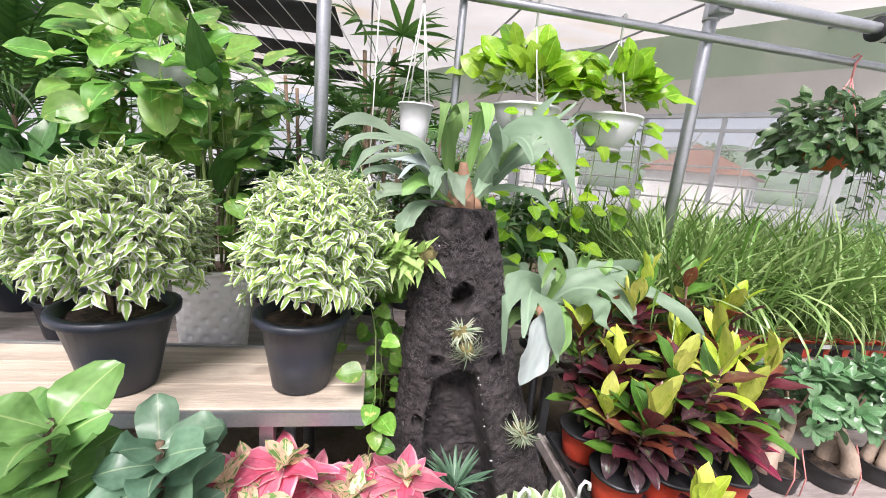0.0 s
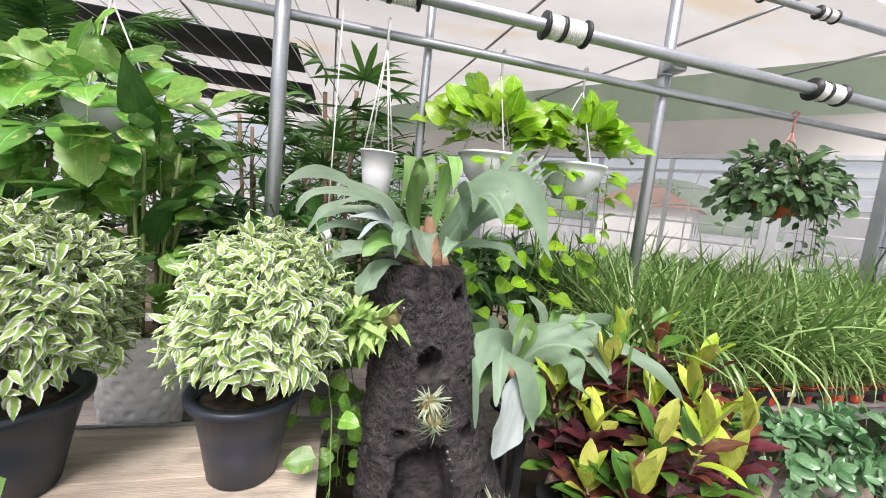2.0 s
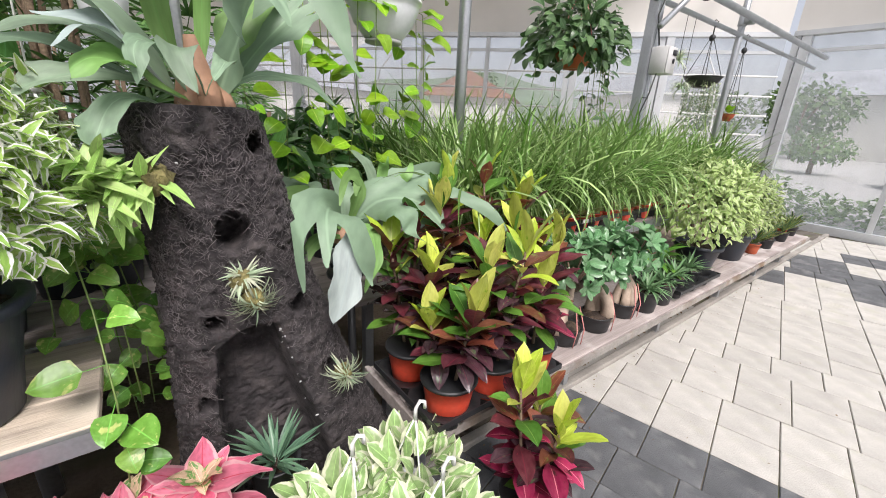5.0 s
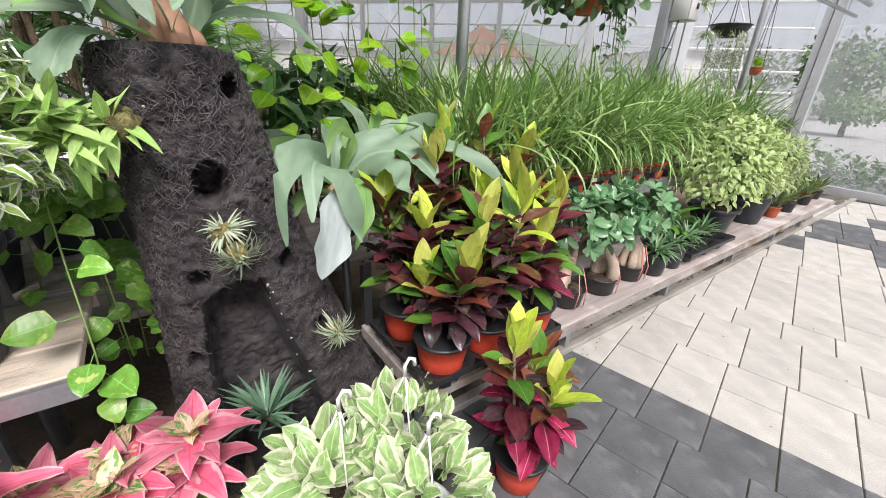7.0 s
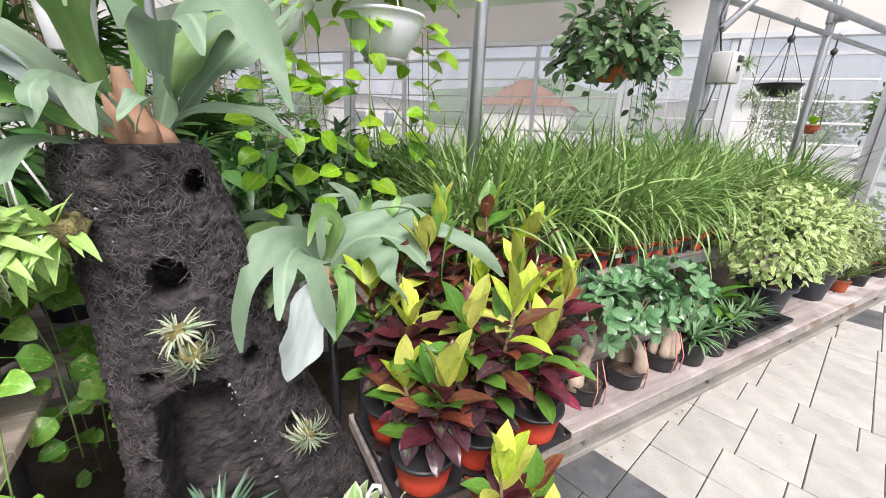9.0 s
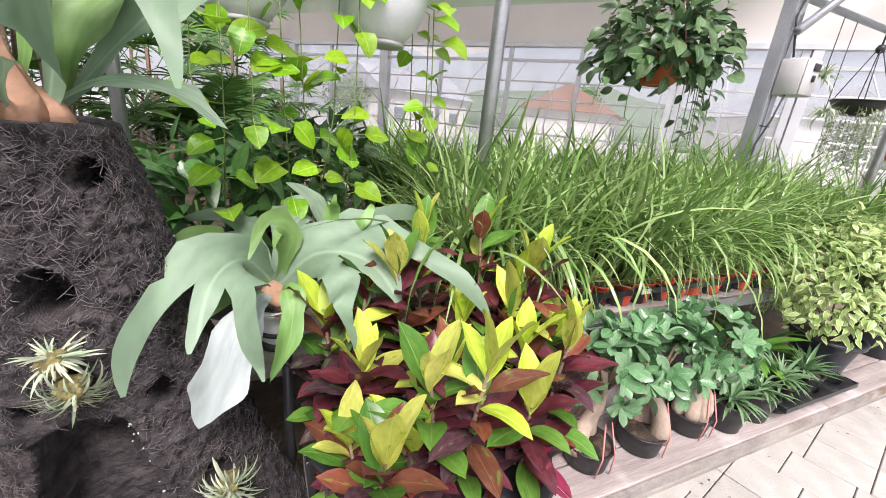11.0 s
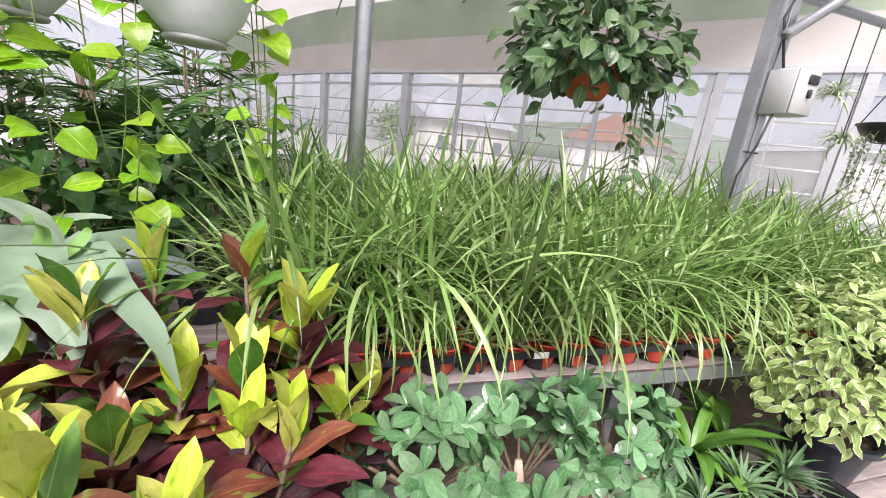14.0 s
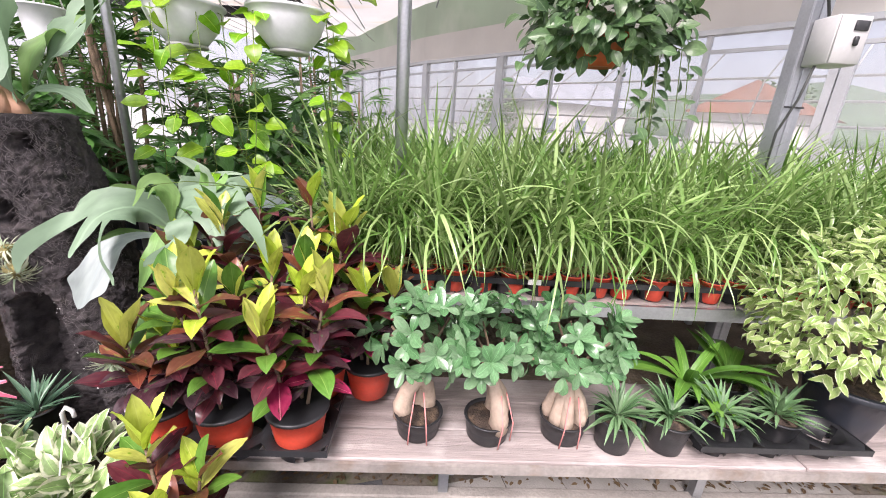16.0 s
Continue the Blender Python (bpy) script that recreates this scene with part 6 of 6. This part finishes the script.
# ---- far hanging plants ----
hb = thing("hanging_basket", 4.65, 2.05, 1.85, "black hanging basket with trailing string plants", "hanging basket", "hanging baskets")
bowl(hb, 0.16, 0.09, BLACK)
hanger(hb, 0.15, 0.09, 2.4 - 1.85, DARKCORD, 4)
rnd = random.Random(91)
strings = []
for k in range(22):
    a = rnd.uniform(0, 6.28)
    x, y, d = 0.15 * math.cos(a), 0.13 * math.sin(a), rnd.uniform(0.18, 0.6)
    part("trailing_string", tubem([(x * 0.8, y * 0.8, 0.08), (x * 1.1, y * 1.1, 0.02), (x * 1.15 + rnd.uniform(-0.02, 0.02), y * 1.15, -d)], 0.002, 4), STEM, hb)
    for q in range(int(d / 0.016)):
        strings.append((rnd.randrange(3), aim((x * 1.13, y * 1.13, 0.02 - 0.016 * q), sphere_way(rnd), (0, 0, 1), rnd.uniform(0.02, 0.034))))
joined("bead_foliage", M_TILLBEAD, strings, hb, None, "pale beady leaves", "stuff")
for x, z in ((4.08, 2.02), (4.24, 1.8)):
    sp = air_plant(x, 2.05, z, 80, 0.15, "large silvery air plant hung on a wire", (0, 0, 0.2), False)
    part("hanger_cord", tubem([(0, 0, 0.0), (0, 0, 2.4 - z)], 0.003, 5), DARKCORD, sp)
hp = thing("hanging_basket", 5.5, 2.05, 1.57, "small brown hanging pot with a green seedling", "hanging basket", "hanging baskets")
bowl(hp, 0.07, 0.07, TERRA)
hanger(hp, 0.065, 0.07, 2.4 - 1.57, DARKCORD)
for k in range(9):
    d = sphere_way(rnd, 0.1, 1)
    place("leaf", rand_pick(rnd, M_NEON), hp, aim((0, 0, 0.07), d, (0, 0, 1), 0.08))

# ---- outside ----


def house(x, y, w, d, h, label, wall_mat, roof_mat, rz=0):
    o = thing("house", x, y, -0.09, label, "house", "", rz)
    part("wall", boxm(-w / 2, -d / 2, 0, w / 2, d / 2, h), wall_mat, o, smooth=False)
    bm = bmesh.new()
    e = 0.5
    vs = [bm.verts.new(p) for p in ((-w / 2 - e, -d / 2 - e, h), (w / 2 + e, -d / 2 - e, h), (w / 2 + e, d / 2 + e, h), (-w / 2 - e, d / 2 + e, h), (-w / 2 - e, 0, h + d * 0.3), (w / 2 + e, 0, h + d * 0.3))]
    for f in ((0, 1, 5, 4), (3, 4, 5, 2), (0, 4, 3), (1, 2, 5), (0, 3, 2, 1)):
        bm.faces.new([vs[i] for i in f])
    part("roof", bm, roof_mat, o, smooth=False)
    for k in range(3):
        xx = -w / 2 + w * (k + 0.5) / 3
        part("window", boxm(xx - 0.6, -d / 2 - 0.03, 1.0, xx + 0.6, -d / 2 - 0.004, 2.2), plain_window, o, smooth=False)
    return o


plain_window = plain("dull_window_glass", (0.2, 0.24, 0.27), 0.15, 0, 0.2, 1.0, 20.0, 0.0)
PALEW = plain("pale_render_wall", (0.7, 0.69, 0.65), 0.85, 0, 0.1, 0.6, 20.0, 0.1)
BRICKR = plain("brown_roof", (0.3, 0.16, 0.11), 0.8, 0, 0.2, 0.8, 20.0, 0.2)
GREYR = plain("grey_roof", (0.35, 0.37, 0.4), 0.7, 0, 0.2, 0.8, 20.0, 0.2)
house(24, 27, 9, 6, 3.0, "low house with a brown pitched roof beyond the yard", PALEW, BRICKR, 40)
house(38, 20, 12, 7, 4.0, "pale building with a grey roof beyond the road", PALEW, GREYR, 60)
house(46, 4, 14, 7, 4.5, "white building with a grey roof beyond the road", PALEW, GREYR, 85)
house(14, 40, 10, 7, 3.5, "pale building with a grey roof beyond the yard", PALEW, GREYR, 20)


def tree(x, y, h, r, seed, label="round green garden tree"):
    o = thing("tree", x, y, -0.09, label, "tree", "outdoor trees")
    rnd = random.Random(seed)
    part("trunk", tubem([(0, 0, 0), (0.05, 0.02, h * 0.4), (0, 0, h * 0.7)], 0.09 + h * 0.01, 8, taper=0.5), BARK, o)
    for k in range(5):
        d = sphere_way(rnd, 0.2, 0.8)
        part("limb", tubem([(0.03, 0.01, h * 0.4), tuple(d * r * 0.6 + Vector((0, 0, h * 0.6)))], 0.04, 6, taper=0.4), BARK, o)
    joined("crown", M_OUT, bush_poses(rnd, 900, (r, r, h * 0.38), 0.3 * max(0.6, r / 2), -0.9, 0.1, fill=0.3), o, pose(0, 0, h * 0.62), "", "stuff")
    return o


rnd = random.Random(17)
for k, (x, y, h, r) in enumerate(((23, 4.4, 1.7, 1.3), (30, 11, 4.0, 2.2), (24, 30, 4.2, 2.0), (36, 8, 5, 3), (34, -4, 5, 2.4), (33, 38, 7, 3.4), (8, 38, 4.5, 2.2))):
    tree(x, y, h, r, 400 + k)
rnd = random.Random(23)
poses = []
for k in range(2600):
    s = rnd.uniform(-5.5, 3.0)
    poses.append((rnd.randrange(3), aim((10.2 + rnd.uniform(-0.5, 1.2), s, rnd.uniform(-0.05, 0.45) + 0.12 * math.sin(s * 3)), sphere_way(rnd, -0.2, 1), (0, 0, 1), rnd.uniform(0.1, 0.2))))
hedge = joined("hedge", M_OUT, poses)
tagged(hedge, "low green planting outside the window wall", "hedge", kind="stuff")
hill = lathe([(230, -1), (200, 10), (140, 26), (60, 36), (5, 40)], 40)
for v in hill.verts:
    v.co.z *= 1 + 0.3 * noise.noise(v.co * 0.02)
hl = part("backdrop", hill, plain("wooded_hill", (0.14, 0.2, 0.13), 0.95, 0, 0.3, 0.06, 1.0, 0.3), m=pose(330, 330, 0))
tagged(hl, "far wooded hill", "hill", kind="structure")


def car(x, y, rz, col):
    o = thing("parked_car", x, y, -0.09, "white parked car in the yard", "car", "", rz)
    bm = bmesh.new()
    prof = ((-2.0, 0.3), (-2.05, 0.75), (-1.5, 0.9), (-0.95, 1.42), (0.7, 1.45), (1.35, 0.98), (2.0, 0.85), (2.1, 0.35))
    a = [bm.verts.new((px, -0.8, pz)) for px, pz in prof]
    b = [bm.verts.new((px, 0.8, pz)) for px, pz in prof]
    for k in range(len(prof)):
        n = (k + 1) % len(prof)
        bm.faces.new((a[k], a[n], b[n], b[k]))
    bm.faces.new(a[::-1])
    bm.faces.new(b)
    bmesh.ops.bevel(bm, geom=list(bm.edges), offset=0.06, segments=2, affect="EDGES")
    part("body", bm, col, o)
    for s in (-1, 1):
        part("side_window", boxm(-0.9, s * 0.81 - 0.01, 0.95, 0.75, s * 0.81 + 0.01, 1.35, bevel=0.005), plain_window, o, smooth=False)
        for px in (-1.3, 1.3):
            w = part("wheel", tubem([(px, s * 0.84 - 0.09, 0.32), (px, s * 0.84 + 0.09, 0.32)], 0.32, 20), BLACK, o)
            part("rim", tubem([(px, s * 0.84 - 0.1, 0.32), (px, s * 0.84 + 0.1, 0.32)], 0.19, 14), ALU, w)
    return o


car(20.5, -0.3, 100, PALEW)

dirw = (P1 - P0).normalized()
outw = Vector((dirw.y, -dirw.x, 0))
nh = thing("next_greenhouse", 0, 0, -0.09, "white pipe frame of the next greenhouse", "greenhouse frame")
for z in (1.5, 1.9, 2.3, 2.7):
    a, b = P0 + outw * 2.5 - dirw * 1.0, P1 + outw * 2.5 + dirw * 5
    part("frame_pipe", tubem([(a.x, a.y, z), (b.x, b.y, z)], 0.022, 6), CORD, nh)
for k in range(14):
    q = P0 + outw * 2.5 + dirw * (k * 1.2)
    part("frame_hoop", tubem([tuple(q + Vector((0, 0, 0))), tuple(q + Vector((0, 0, 1.7))), tuple(q + outw * 0.5 + Vector((0, 0, 2.7))), tuple(q + outw * 1.6 + Vector((0, 0, 3.4)))], 0.018, 6), CORD, nh)

rnd = random.Random(66)
bits = []
for k in range(420):
    x = rnd.uniform(0.9, 6.5)
    y = min(1.47, 1.385 + abs(rnd.gauss(0, 0.03))) if rnd.random() < 0.75 else 1.27 - abs(rnd.gauss(0, 0.05)) if rnd.random() < 0.7 else rnd.uniform(0.2, 1.2)
    d = Vector((rnd.uniform(-1, 1), rnd.uniform(-1, 1), 0.1))
    bits.append((rnd.randrange(3), aim((x, y, 0.004), d, (0, 0, 1), rnd.uniform(0.008, 0.026) * (1.5 if y > 1.36 else 0.7))))
litter = joined("leaf_litter", M_LITTER, bits)
tagged(litter, "dry brown leaf scraps and crumbs on the paving", "leaf litter", kind="stuff")
fallen = place("fallen_leaf", M_CPINK[1], None, aim((0.98, 0.98, 0.012), (1, -0.2, 0.05), (0, 0, 1), 0.12))
tagged(fallen, "fallen crimson croton leaf on dark paving", "fallen leaf")

# ---- pavers, last ----
U, V = Vector((0.227, -0.974, 0)), Vector((0.974, 0.227, 0))
LU, LV, GAP = 0.262, 0.264, 0.0045
ang = math.degrees(math.atan2(U.y, U.x))
PAVERS = {}
for nm, mat in (("l", PAVE_L), ("d", PAVE_D)):
    bm = boxm(GAP / 2, GAP / 2, -0.03, LU - GAP / 2, LV - GAP / 2, 0.0, bevel=0.0035)
    tmp = part("paver", bm, mat, smooth=False)
    PAVERS[nm] = tmp.data
    bpy.data.objects.remove(tmp)
rnd = random.Random(9)
near, rest = [], {"l": [], "d": []}
# courses laid in groups with one offset
COURSE = {-1: -0.377, 0: -0.377, 1: -0.377, 2: -0.329, 3: -0.329, 4: -0.17}
for j in range(-40, 36):
    if j >= 5 and j % 5 == 0:
        shift = 0.139 if j == 5 else rnd.uniform(0, LU)
    elif j < -1 and j % 3 == 0:
        shift = rnd.uniform(0, LU)
    elif j == -40:
        shift = 0.1
    shift = COURSE.get(j, shift)
    v0 = 2.225 + j * LV
    for i in range(-40, 40):
        u0 = i * LU + shift
        c = U * (u0 + LU / 2) + V * (v0 + LV / 2)
        if not (-5.5 < c.x < 8.55 and -3.9 < c.y < (1.42 if c.x > 1.05 else 1.15)):
            continue
        dark = j < 0 or (11 < j < 20 and (i // 2 + j // 2) % 3 != 0)
        m = pose(0, 0, rnd.uniform(-0.002, 0.002), 0, 0, ang)
        m.translation += U * u0 + V * v0
        m = m @ pose(0, 0, 0, rnd.uniform(-0.25, 0.25), rnd.uniform(-0.25, 0.25), 0)
        if 0.9 < c.x < 4.6 and -0.5 < c.y < 1.42 and len(near) < 300:
            near.append(1)
            place("paver", PAVERS["d" if dark else "l"], floor, m)
        else:
            rest["d" if dark else "l"].append(m)
for nm, mat in (("l", PAVE_L), ("d", PAVE_D)):
    vs, fs, n = [], [], 0
    src = PAVERS[nm]
    co = [v.co.copy() for v in src.vertices]
    pf = [tuple(p.vertices) for p in src.polygons]
    for m in rest[nm]:
        vs += [tuple(m @ c) for c in co]
        fs += [tuple(i + n for i in f) for f in pf]
        n += len(co)
    me = bpy.data.meshes.new("pavers")
    me.from_pydata(vs, [], fs)
    me.materials.append(mat)
    ob = new("pavers", me)
    ob.parent = floor
    ob["kind"] = "stuff"
